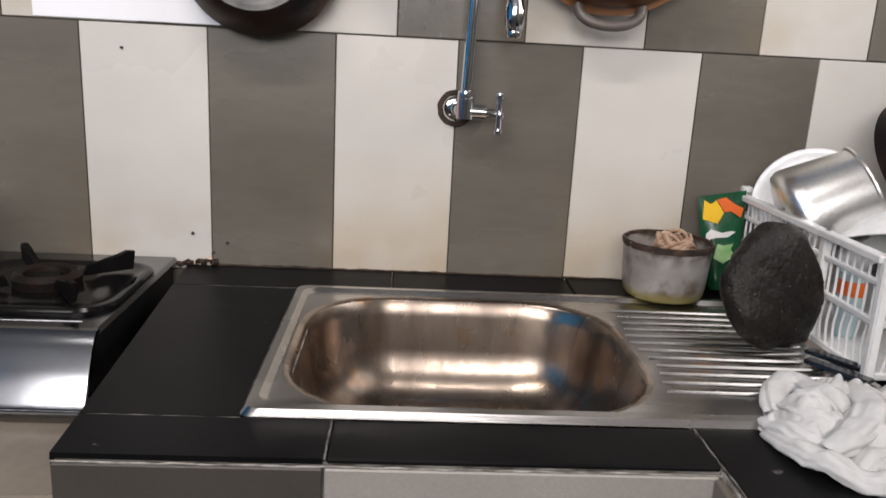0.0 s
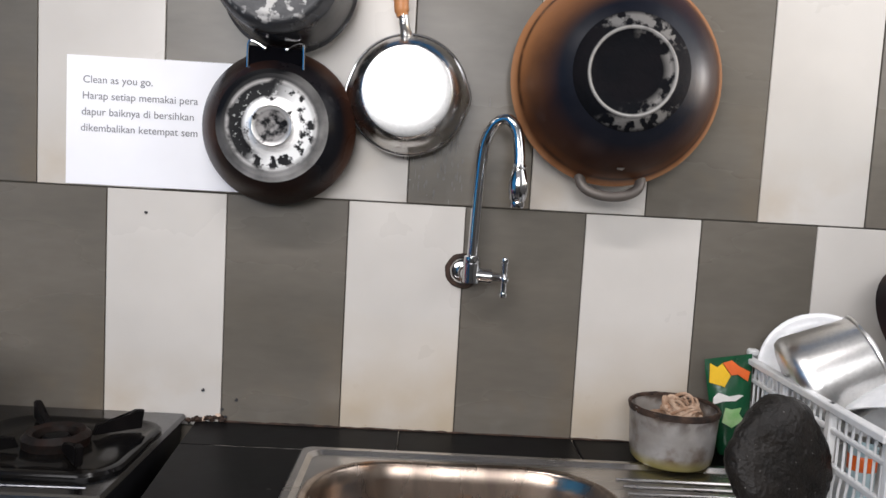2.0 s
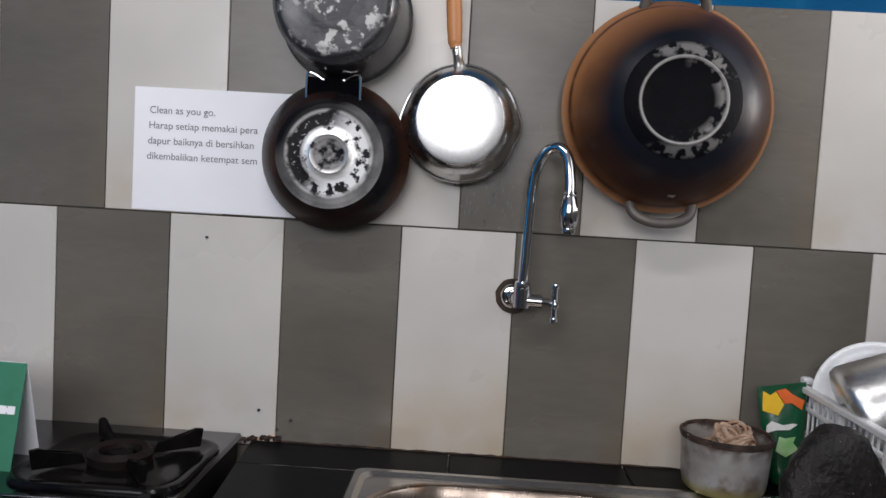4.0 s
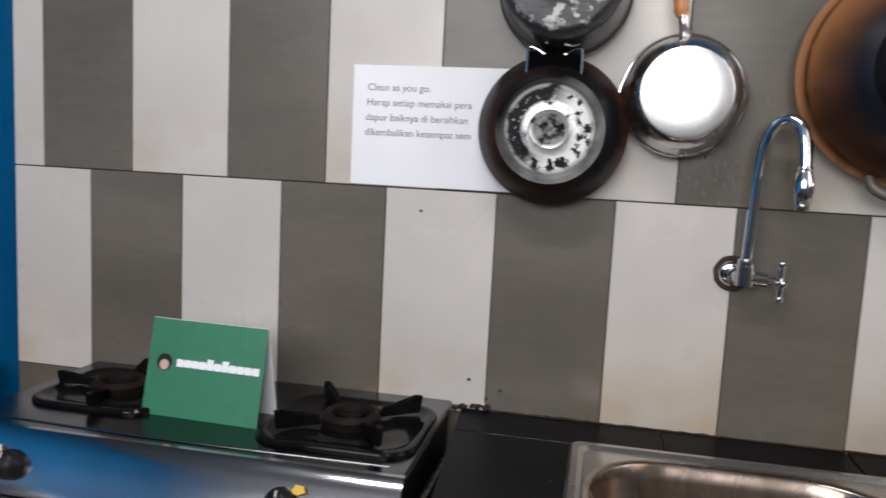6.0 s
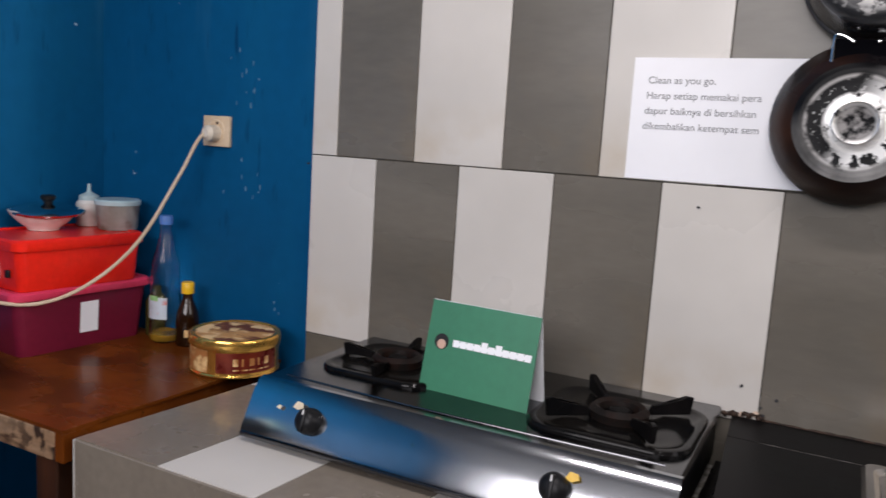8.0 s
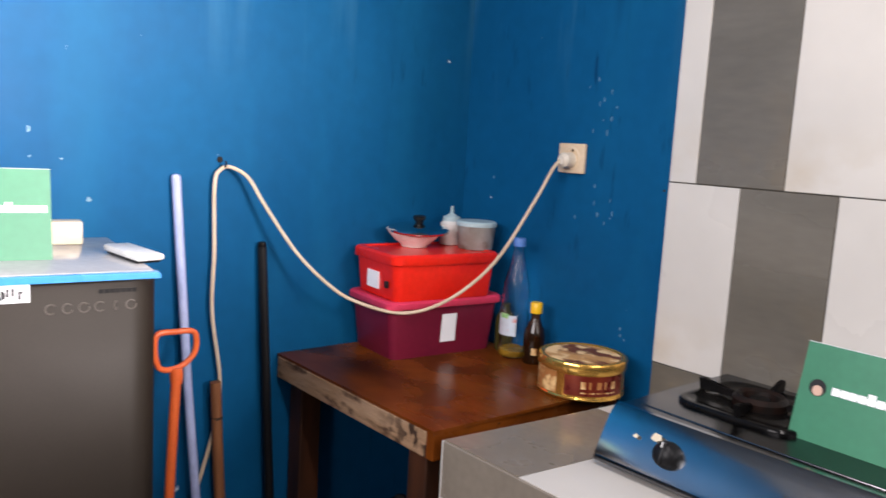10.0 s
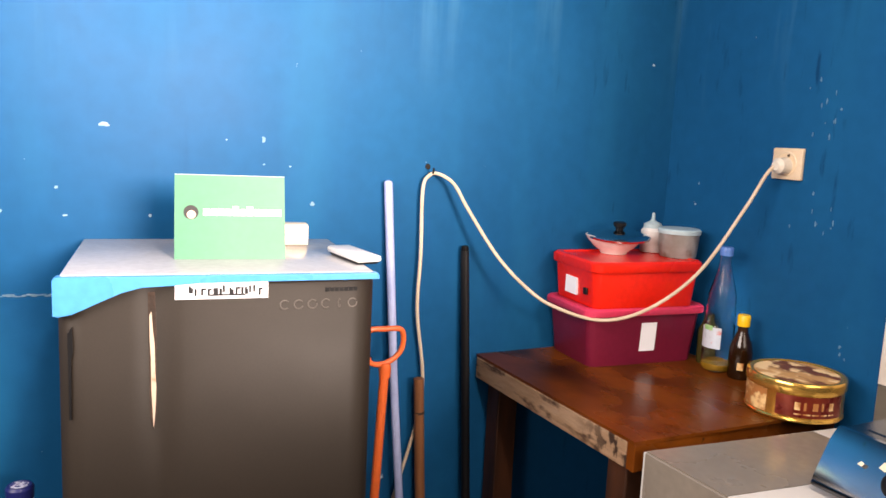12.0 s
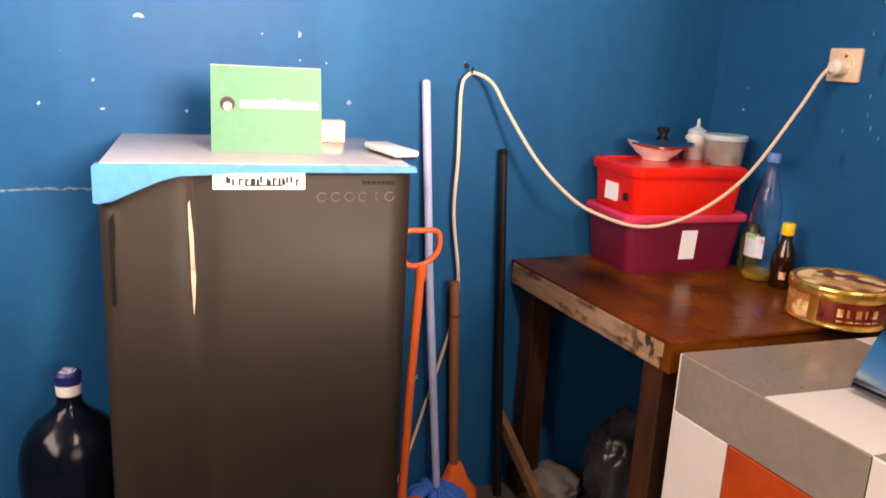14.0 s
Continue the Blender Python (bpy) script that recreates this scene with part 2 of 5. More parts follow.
ringed(M_WOKBASE, (0.21, 0.20, 0.19), 0.050, 0.0625, 0.006, 48, 0.44, 0.54, side=(0.95, -0.10, -0.012, 0.020))
ringed(M_WOKBASE, (0.34, 0.33, 0.315), 0.0625, 0.0665, 0.0012, 22, 0.26, 0.44)
M_WOKMETAL = mat("grey_cast_aluminium", (0.15, 0.13, 0.115), 0.5, 0.4, bump=0.2)
M_ENAMEL = mat("dark_grey_enamel", (0.045, 0.047, 0.052), 0.24, 0.35, col2=(0.075, 0.078, 0.084), scale=12, bump=0.08)
M_POTBASE = mat("chipped_pot_base", (0.018, 0.019, 0.022), 0.35, bump=0.3)
ringed(M_POTBASE, (0.46, 0.455, 0.44), -0.02, 0.074, 0.006, 34, 0.535, 0.575)
ringed(M_POTBASE, (0.16, 0.16, 0.165), -0.02, 0.078, 0.006, 12, 0.45, 0.70)
ringed(M_POTBASE, (0.36, 0.355, 0.35), 0.076, 0.084, 0.003, 60, 0.52, 0.60)
M_WOODH = mat("varnished_wood_handle", (0.50, 0.22, 0.085), 0.40, col2=(0.40, 0.16, 0.055), scale=30, stretch=(1, 1, 0.1))
M_BLACKP = mat("black_plastic", (0.009, 0.009, 0.010), 0.38, bump=0.03, spec=0.25)
M_BLACKIRON = mat("black_cast_iron", (0.0035, 0.0035, 0.0038), 0.30, col2=(0.007, 0.006, 0.006), scale=20, bump=0.06, fine=60, spec=0.05)
M_TRAY = mat("glossy_black_enamel", (0.0035, 0.0035, 0.0038), 0.16, col2=(0.008, 0.007, 0.006), scale=14, bump=0.03, fine=60, spec=0.16)
M_RUSTRING = mat("rusty_burner_ring", (0.010, 0.008, 0.007), 0.55, 0.0, spec=0.15, col2=(0.015, 0.007, 0.005), scale=40, bump=0.4)
M_STOVETOP = mat("smoked_steel_stove_top", (0.15, 0.15, 0.155), 0.20, 1.0, col2=(0.105, 0.105, 0.11), scale=6, bump=0.05, fine=140)
M_STOVEFRONT = overlay(mat("polished_steel_front", (0.46, 0.47, 0.49), 0.14, 1.0, col2=(0.36, 0.37, 0.39), scale=5, bump=0.02, fine=14), (0.42, 0.24, 0.10), 16, 0.70, 0.73)
M_PAPER = mat("white_paper", (0.92, 0.92, 0.95), 0.6, bump=0.02, col2=(0.90, 0.90, 0.93), scale=3, fine=4)
M_BLACKINK = mat("black_print", (0.012, 0.011, 0.012), 0.5, bump=0.0)
M_INK = mat("dark_ink", (0.21, 0.21, 0.225), 0.6, bump=0.0)
M_GREENC = mat("green_printed_card", (0.032, 0.200, 0.105), 0.44, col2=(0.028, 0.182, 0.095), bump=0.0, spec=0.75)
M_WHITEP = mat("white_plastic", (0.74, 0.74, 0.73), 0.35, bump=0.05)
M_CREAMP = mat("cream_plastic", (0.72, 0.62, 0.46), 0.38, col2=(0.65, 0.53, 0.36), scale=20)
M_TUB = overlay(mat("cloudy_translucent_plastic", (0.40, 0.38, 0.36), 0.34, col2=(0.27, 0.24, 0.21), scale=14, trans=0.25, bump=0.08), (0.13, 0.085, 0.055), 22, 0.50, 0.66)
M_GRIME = mat("brown_grime", (0.055, 0.030, 0.019), 0.8, col2=(0.018, 0.012, 0.009), scale=50, bump=0.8)
M_SCRUB = mat("pink_brown_scrubber", (0.50, 0.36, 0.26), 0.75, col2=(0.34, 0.20, 0.12), scale=50, bump=0.6)
M_YELLOWW = mat("yellowish_soapy_water", (0.40, 0.36, 0.10), 0.2, col2=(0.32, 0.28, 0.08))
M_POUCH = mat("green_glossy_pouch", (0.010, 0.085, 0.035), 0.22, col2=(0.008, 0.06, 0.025), scale=30, bump=0.25, fine=40)
M_YEL = mat("yellow_print", (0.80, 0.48, 0.02), 0.3)
M_ORA = mat("orange_print", (0.80, 0.14, 0.02), 0.3)
M_LIME = mat("pale_green_print", (0.42, 0.62, 0.32), 0.3, col2=(0.2, 0.45, 0.15), scale=40)
M_STONE = overlay(mat("black_volcanic_stone", (0.013, 0.0105, 0.0085), 0.46, col2=(0.006, 0.005, 0.004), scale=22, bump=0.9, fine=110, spec=0.28), (0.055, 0.050, 0.044), 20, 0.62, 0.80)
overlay(M_STONE, (0.30, 0.29, 0.27), 150, 0.70, 0.74)
M_CLOTH = overlay(mat("white_cotton_cloth", (0.52, 0.515, 0.505), 0.95, col2=(0.44, 0.435, 0.425), scale=14, bump=0.05, fine=120), (0.62, 0.33, 0.28), 9, 0.66, 0.80)
M_TABLE = overlay(mat("orange_brown_stained_wood", (0.185, 0.047, 0.0055), 0.27, spec=0.22, col2=(0.088, 0.020, 0.0026), scale=4, stretch=(0.5, 1.0, 1), bump=0.05, fine=40), (0.22, 0.090, 0.026), 6, 0.58, 0.85, stretch=(0.4, 1, 1))
overlay(M_TABLE, (0.030, 0.0095, 0.0025), 4, 0.50, 0.66)
overlay(M_TABLE, (0.014, 0.006, 0.002), 38, 0.70, 0.74, stretch=(0.4, 1, 1))
# legs darker than the top; the under-table shade is put into this colour
M_LEG = mat("shaded_leg_wood", (0.060, 0.020, 0.008), 0.45, col2=(0.016, 0.006, 0.003), scale=14, stretch=(1, 1, 0.15), bump=0.2)
M_TABLEEDGE = overlay(mat("worn_bare_wood_edge", (0.36, 0.225, 0.135), 0.7, col2=(0.27, 0.155, 0.082), scale=14, stretch=(0.5, 1, 2), bump=0.5, fine=50), (0.060, 0.026, 0.012), 24, 0.57, 0.70, stretch=(0.6, 1, 1.8))
overlay(M_TABLEEDGE, (0.035, 0.015, 0.007), 46, 0.50, 0.56, stretch=(0.8, 1, 0.5), zrange=(0, -0.62, -0.50))
M_RED = mat("glossy_red_plastic", (0.80, 0.020, 0.009), 0.25, col2=(0.74, 0.017, 0.008), bump=0.04)
M_PURPLE = mat("plum_translucent_plastic", (0.19, 0.012, 0.036), 0.32, col2=(0.155, 0.009, 0.030), scale=4, bump=0.04)
M_PINK = mat("pink_plastic_lid", (0.72, 0.055, 0.12), 0.30, col2=(0.64, 0.04, 0.10))
M_GLASS = mat("clear_bottle_plastic", (0.95, 0.97, 0.99), 0.04, col2=(0.92, 0.95, 0.98), trans=1.0, ior=1.30, bump=0.5, fine=28, rvar=0.02)
M_OIL = mat("yellow_cooking_oil", (0.22, 0.12, 0.012), 0.1, col2=(0.16, 0.085, 0.008))
M_AMBER = mat("dark_amber_glass", (0.016, 0.006, 0.002), 0.10, col2=(0.035, 0.013, 0.004), scale=20)
M_BLUECAP = mat("blue_plastic_cap", (0.10, 0.24, 0.62), 0.35)
M_YELCAP = mat("yellow_plastic_cap", (0.85, 0.50, 0.01), 0.35)
M_GOLD = mat("gold_lacquered_tin", (0.84, 0.50, 0.12), 0.20, 0.85, col2=(0.74, 0.38, 0.07), scale=9, bump=0.04)
M_MAROON = mat("maroon_printed_tin", (0.13, 0.012, 0.008), 0.3, 0.3, col2=(0.20, 0.03, 0.012), scale=30)
M_COOKIE = mat("cookie_print", (0.78, 0.52, 0.24), 0.35, col2=(0.38, 0.15, 0.045), scale=34, lo=0.45, hi=0.55)
M_SOCKET = mat("yellowed_cream_plastic", (0.70, 0.56, 0.40), 0.38, col2=(0.62, 0.46, 0.30), scale=12)
M_CABLE = mat("ivory_cable_rubber", (0.62, 0.50, 0.37), 0.45, col2=(0.55, 0.43, 0.30), scale=20)
M_DOOR = overlay(mat("grey_brown_fridge_door", (0.025, 0.0185, 0.0135), 0.50, 0.0, col2=(0.020, 0.015, 0.011), scale=3, bump=0.03, fine=300, spec=0.26), (0.5, 0.48, 0.44), 34, 0.765, 0.78)
M_FRIDGEBODY = mat("grey_fridge_side", (0.05, 0.047, 0.044), 0.4, bump=0.05)
M_FRIDGETOP = mat("pale_grey_laminate", (0.43, 0.425, 0.435), 0.20, col2=(0.39, 0.385, 0.39), bump=0.02)
M_TRIM = mat("sky_blue_plastic_trim", (0.055, 0.30, 0.68), 0.30, col2=(0.06, 0.34, 0.72), bump=0.02)
M_WORN = mat("peeled_cream_patch", (0.62, 0.47, 0.36), 0.6, col2=(0.36, 0.19, 0.10), scale=40, lo=0.55, hi=0.7, bump=0.3)
M_ORANGE = mat("orange_plastic", (0.80, 0.15, 0.035), 0.35, col2=(0.72, 0.12, 0.03))
M_STICK = mat("pale_blue_coated_pole", (0.40, 0.45, 0.68), 0.35, col2=(0.34, 0.39, 0.62), scale=12)
M_BROWNST = mat("brown_wooden_broomstick", (0.24, 0.095, 0.038), 0.5, col2=(0.16, 0.06, 0.022), scale=30, stretch=(1, 1, 0.1), bump=0.3)
M_MOP = mat("bright_blue_mop", (0.015, 0.16, 0.62), 0.8, bump=0.5, fine=200)
M_GALLON = mat("dark_blue_water_jug", (0.0015, 0.003, 0.008), 0.16, col2=(0.002, 0.004, 0.010), scale=5, spec=0.25)
M_NAVY = mat("navy_cap", (0.01, 0.015, 0.12), 0.35)
M_BAG = mat("grey_plastic_bag", (0.035, 0.036, 0.04), 0.25, col2=(0.006, 0.006, 0.008), scale=9, bump=0.5)
M_WHITEM = mat("white_ceramic", (0.80, 0.78, 0.74), 0.18, bump=0.0)
M_GREYLID = mat("pale_teal_lid", (0.42, 0.55, 0.58), 0.35)
M_DIRTWHITE = mat("white_worn_plug", (0.74, 0.66, 0.55), 0.4)
M_FACE = mat("pale_skin_print", (0.65, 0.42, 0.32), 0.5)
M_PLATE = mat("white_melamine", (0.78, 0.78, 0.78), 0.22, bump=0.0)


# ---------------------------------------------------------------- mesh helpers
def mesh_of(name, bm, material, smooth=True, angle=35):
    me = bpy.data.meshes.new(name)
    bmesh.ops.recalc_face_normals(bm, faces=bm.faces)
    for f in bm.faces:
        f.smooth = smooth
    if smooth:
        for e in bm.edges:
            if len(e.link_faces) == 2 and e.calc_face_angle(0) > radians(angle):
                e.smooth = False
    bm.to_mesh(me)
    bm.free()
    for mt in material if isinstance(material, (list, tuple)) else [material]:
        me.materials.append(mt)
    return me


def part(name, bm, material, parent=None, label="", at=None, smooth=True, angle=35):
    ob = new(name, mesh_of(name, bm, material, smooth, angle))
    if at is not None:
        ob.matrix_basis = at
    if parent is not None:
        ob.parent = parent
    return tagged(ob, label)


def thing(name, m, label, category, group="", kind=""):
    ob = new(name)
    ob.empty_display_size = 0.05
    ob.matrix_basis = m
    return tagged(ob, label, category, group, kind)


def box(lo, hi, bevel=0.0, seg=2, bm=None, m=None):
    own = bmesh.new()
    bmesh.ops.create_cube(own, size=1)
    for v in own.verts:
        v.co = Vector([(lo[i] + hi[i]) / 2 + v.co[i] * (hi[i] - lo[i]) for i in range(3)])
    if bevel:
        bmesh.ops.bevel(own, geom=own.edges[:], offset=bevel, segments=seg, profile=0.5, affect="EDGES")
    if m is not None:
        bmesh.ops.transform(own, matrix=m, verts=own.verts)
    if bm is None:
        return own
    join(bm, own)
    return bm


def join(bm, other):
    me = bpy.data.meshes.new("tmp")
    other.to_mesh(me)
    other.free()
    bm.from_mesh(me)
    bpy.data.meshes.remove(me)


def lathe(profile, seg=48, bm=None, m=None, wobble=None):
    """Revolves (r, z) pairs round z; r = 0 closes with a point."""
    own = bmesh.new()
    rings = []
    for r, z in profile:
        if r <= 1e-6:
            rings.append([own.verts.new((0, 0, z))])
        else:
            rings.append([own.verts.new((r * math.cos(2 * math.pi * k / seg) * (1 if not wobble else wobble(2 * math.pi * k / seg, z)),
                                         r * math.sin(2 * math.pi * k / seg) * (1 if not wobble else wobble(2 * math.pi * k / seg, z)), z)) for k in range(seg)])
    for a, b in zip(rings, rings[1:]):
        for k in range(seg):
            k2 = (k + 1) % seg
            if len(a) == 1 and len(b) > 1:
                own.faces.new((a[0], b[k], b[k2]))
            elif len(b) == 1 and len(a) > 1:
                own.faces.new((a[k], b[0], a[k2]))
            elif len(a) > 1:
                own.faces.new((a[k], b[k], b[k2], a[k2]))
    if m is not None:
        bmesh.ops.transform(own, matrix=m, verts=own.verts)
    if bm is None:
        return own
    join(bm, own)
    return bm


def smooth_path(pts, n=8):
    pts = [Vector(p) for p in pts]
    out = []
    for i in range(len(pts) - 1):
        p0, p1, p2, p3 = pts[max(i - 1, 0)], pts[i], pts[i + 1], pts[min(i + 2, len(pts) - 1)]
        for k in range(n):
            t = k / n
            out.append(0.5 * (2 * p1 + (p2 - p0) * t + (2 * p0 - 5 * p1 + 4 * p2 - p3) * t * t + (3 * p1 - p0 - 3 * p2 + p3) * t ** 3))
    return out + [pts[-1]]


def tube(pts, r, seg=10, bm=None, smooth_n=0, closed=False):
    """A round bar along points; r is one radius or one for each point."""
    pts = smooth_path(pts, smooth_n) if smooth_n else [Vector(p) for p in pts]
    own = bmesh.new()
    rings = []
    up = None
    for i, p in enumerate(pts):
        d = (pts[min(i + 1, len(pts) - 1)] - pts[max(i - 1, 0)]).normalized()
        if up is None:
            up = d.orthogonal().normalized()
        up = (up - d * up.dot(d)).normalized()
        side = d.cross(up)
        rr = r if not isinstance(r, (list, tuple)) else r[min(int(i * len(r) / len(pts)), len(r) - 1)]
        rings.append([own.verts.new(p + rr * (math.cos(2 * math.pi * k / seg) * up + math.sin(2 * math.pi * k / seg) * side)) for k in range(seg)])
    for a, b in zip(rings, rings[1:]):
        for k in range(seg):
            own.faces.new((a[k], b[k], b[(k + 1) % seg], a[(k + 1) % seg]))
    own.faces.new(rings[0][::-1])
    own.faces.new(rings[-1])
    if bm is None:
        return own
    join(bm, own)
    return bm


def plate(outline, y0, y1, bm=None, m=None, bevel=0.0):
    """A slab: an (x, z) outline given thickness from y0 to y1."""
    own = bmesh.new()
    a = [own.verts.new((x, y0, z)) for x, z in outline]
    b = [own.verts.new((x, y1, z)) for x, z in outline]
    own.faces.new(a)
    own.faces.new(b[::-1])
    for k in range(len(a)):
        own.faces.new((a[k], b[k], b[(k + 1) % len(a)], a[(k + 1) % len(a)]))
    if bevel:
        bmesh.ops.bevel(own, geom=[e for e in own.edges if abs(e.verts[0].co.y - e.verts[1].co.y) < 1e-6], offset=bevel, segments=2, affect="EDGES")
    if m is not None:
        bmesh.ops.transform(own, matrix=m, verts=own.verts)
    if bm is None:
        return own
    join(bm, own)
    return bm


def lettering(name, text, size, m, material, parent):
    """Words in the built-in font, lying in the local xy plane."""
    cu = bpy.data.curves.new("letters", "FONT")
    cu.body, cu.size, cu.extrude = text, size, 0.0001
    tmp = new("letters", cu)
    bpy.context.view_layer.update()
    me = bpy.data.meshes.new_from_object(tmp.evaluated_get(bpy.context.evaluated_depsgraph_get()))
    bpy.data.objects.remove(tmp)
    me.materials.clear()
    me.materials.append(material)
    ob = new(name, me)
    ob.matrix_basis = m
    ob.parent = parent
    return ob


def rounded(w, d, r, n=6):
    """Corner points of a rounded rectangle centred on the origin."""
    out = []
    for cx, cy, a0 in ((w / 2 - r, d / 2 - r, 0), (-w / 2 + r, d / 2 - r, 90), (-w / 2 + r, -d / 2 + r, 180), (w / 2 - r, -d / 2 + r, 270)):
        for k in range(n + 1):
            a = radians(a0 + 90 * k / n)
            out.append((cx + r * math.cos(a), cy + r * math.sin(a)))
    return out


def loft(loops, bm=None, cap_first=True, cap_last=True):
    """Skins equal loops of 3D points."""
    own = bmesh.new()
    rings = [[own.verts.new(p) for p in lp] for lp in loops]
    n = len(rings[0])
    for a, b in zip(rings, rings[1:]):
        for k in range(n):
            own.faces.new((a[k], a[(k + 1) % n], b[(k + 1) % n], b[k]))
    if cap_first:
        own.faces.new(rings[0][::-1])
    if cap_last:
        own.faces.new(rings[-1])
    if bm is None:
        return own
    join(bm, own)
    return bm


def band(r, z0, z1, a0, a1, n=20):
    bm = bmesh.new()
    lo = [bm.verts.new((r * math.cos(radians(a0 + (a1 - a0) * k / n)), r * math.sin(radians(a0 + (a1 - a0) * k / n)), z0)) for k in range(n + 1)]
    hi = [bm.verts.new((v.co.x, v.co.y, z1)) for v in lo]
    for k in range(n):
        bm.faces.new((lo[k], lo[k + 1], hi[k + 1], hi[k]))
    return bm


FACING = pose(0, 0, 0, 90, 0, 0)          # local z turned to face -y

# ---------------------------------------------------------------- structure
part("floor", box((WEST - 0.15, SOUTH - 0.15, FLOOR - 0.1), (EAST + 0.15, 0.15, FLOOR)), M_FLOOR)
tagged(bpy.data.objects["floor"], "grey tiled kitchen floor", "floor", kind="structure")
tagged(part("ceiling", box((WEST - 0.15, SOUTH - 0.15, ROOF), (EAST + 0.15, 0.15, ROOF + 0.12)), M_CEIL), "plain white painted ceiling", "ceiling", kind="structure")
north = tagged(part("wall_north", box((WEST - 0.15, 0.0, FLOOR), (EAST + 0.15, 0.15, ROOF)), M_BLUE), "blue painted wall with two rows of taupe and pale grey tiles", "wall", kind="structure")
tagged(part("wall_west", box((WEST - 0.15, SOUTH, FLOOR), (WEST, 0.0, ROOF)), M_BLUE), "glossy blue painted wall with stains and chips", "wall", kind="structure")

# east wall with a window opening over the return counter
ew = bmesh.new()
for lo, hi in (((EAST, SOUTH, FLOOR), (EAST + 0.12, -1.50, ROOF)), ((EAST, -0.06, FLOOR), (EAST + 0.12, 0.0, ROOF)),
               ((EAST, -1.50, FLOOR), (EAST + 0.12, -0.06, 1.40)), ((EAST, -1.50, 2.45), (EAST + 0.12, -0.06, ROOF))):
    box(lo, hi, bm=ew)
tagged(part("wall_east", ew, M_PLASTER), "grey plastered wall with a window opening", "wall", kind="structure")
# south wall with a high, wide window
sw = bmesh.new()
for lo, hi in (((WEST - 0.15, SOUTH - 0.12, FLOOR), (-0.72, SOUTH, ROOF)), ((1.45, SOUTH - 0.12, FLOOR), (EAST + 0.15, SOUTH, ROOF)), ((-0.72, SOUTH - 0.12, 2.45), (1.45, SOUTH, ROOF)), ((-0.72, SOUTH - 0.12, FLOOR), (1.45, SOUTH, 1.45))):
    box(lo, hi, bm=sw)
tagged(part("wall_south", sw, M_PLASTER), "grey plastered wall with a wide window opening", "wall", kind="structure")


ceiling_lamp = thing("ceiling_lamp", pose(0.50, -1.15, ROOF), "slim white tube lamp under the ceiling", "lamp")
part("housing", box((-0.60, -0.035, -0.045), (0.60, 0.035, 0.0), 0.006), M_WHITEP, ceiling_lamp)


# ---------------------------------------------------------------- counters
def slab(name, parent, lo, hi, material, bevel=0.0015, label=""):
    """One tile, with its origin at its own middle."""
    c = [(lo[i] + hi[i]) / 2 for i in range(3)]
    bm = box([lo[i] - c[i] for i in range(3)], [hi[i] - c[i] for i in range(3)], bevel, 1)
    return part(name, bm, material, parent, label, at=pose(*c), smooth=False)


TOP, DECK = 0.858, 0.768
# stove counter: tiled masonry block
stove_counter = thing("stove_counter", pose(0, 0, 0), "low masonry counter clad in grey and white tiles", "counter")
sc = bmesh.new()
P = [(-0.401, -0.566), (0.600, -0.566), (0.600, -0.002), (-0.352, -0.002)]
loft([[(x, y, FLOOR) for x, y in P], [(x, y, DECK - 0.008) for x, y in P]], bm=sc)
part("body", sc, M_GROUTWHITE, stove_counter, "pale grout bed", smooth=False)


def skew_tile(parent, quad, z0, z1, material):
    return part("tile", loft([[(x, y, z0) for x, y in quad], [(x, y, z1) for x, y in quad]]), material, parent, smooth=False)


g = 0.0012
skew_tile(stove_counter, [(-0.405, -0.571), (-0.215 - g, -0.571), (-0.175 - g, -0.181), (-0.368, -0.181)], DECK - 0.01, DECK, M_TAUPE)
skew_tile(stove_counter, [(-0.368, -0.178), (-0.175 - g, -0.178), (-0.158, -0.003), (-0.352, -0.003)], DECK - 0.01, DECK, M_LIGHT)
skew_tile(stove_counter, [(-0.215 + g, -0.571), (-0.020, -0.571), (0.012, -0.181), (-0.175 + g, -0.181)], DECK - 0.01, DECK, M_LIGHT)
for x0, mt in ((-0.018, M_TAUPE), (0.182, M_LIGHT), (0.382, M_TAUPE)):
    skew_tile(stove_counter, [(x0, -0.571), (min(x0 + 0.198, 0.598), -0.571), (min(x0 + 0.23, 0.598), -0.181), (x0 + 0.032, -0.181)], DECK - 0.01, DECK, mt)
for x0, x1, mt in ((-0.405, -0.021, M_TAUPE), (-0.019, 0.379, M_LIGHT), (0.381, 0.6, M_TAUPE)):
    slab("tile", stove_counter, (x0, -0.575, DECK - 0.110), (x1, -0.566, DECK - 0.002), mt)
for x0, x1, mt in ((-0.405, -0.272, M_LIGHT), (-0.270, -0.072, M_REDTILE), (-0.070, 0.128, M_LIGHT), (0.130, 0.328, M_TAUPE), (0.330, 0.6, M_LIGHT)):
    for z1 in (DECK - 0.112, DECK - 0.512):
        slab("tile", stove_counter, (x0, -0.575, max(FLOOR, z1 - 0.398)), (x1, -0.566, z1), mt)
part("tile", loft([[(-0.409, -0.574, FLOOR), (-0.401, -0.574, FLOOR), (-0.352, -0.004, FLOOR), (-0.360, -0.004, FLOOR)], [(-0.409, -0.574, DECK - 0.003), (-0.401, -0.574, DECK - 0.003), (-0.352, -0.004, DECK - 0.003), (-0.360, -0.004, DECK - 0.003)]]), M_LIGHT, stove_counter, smooth=False)

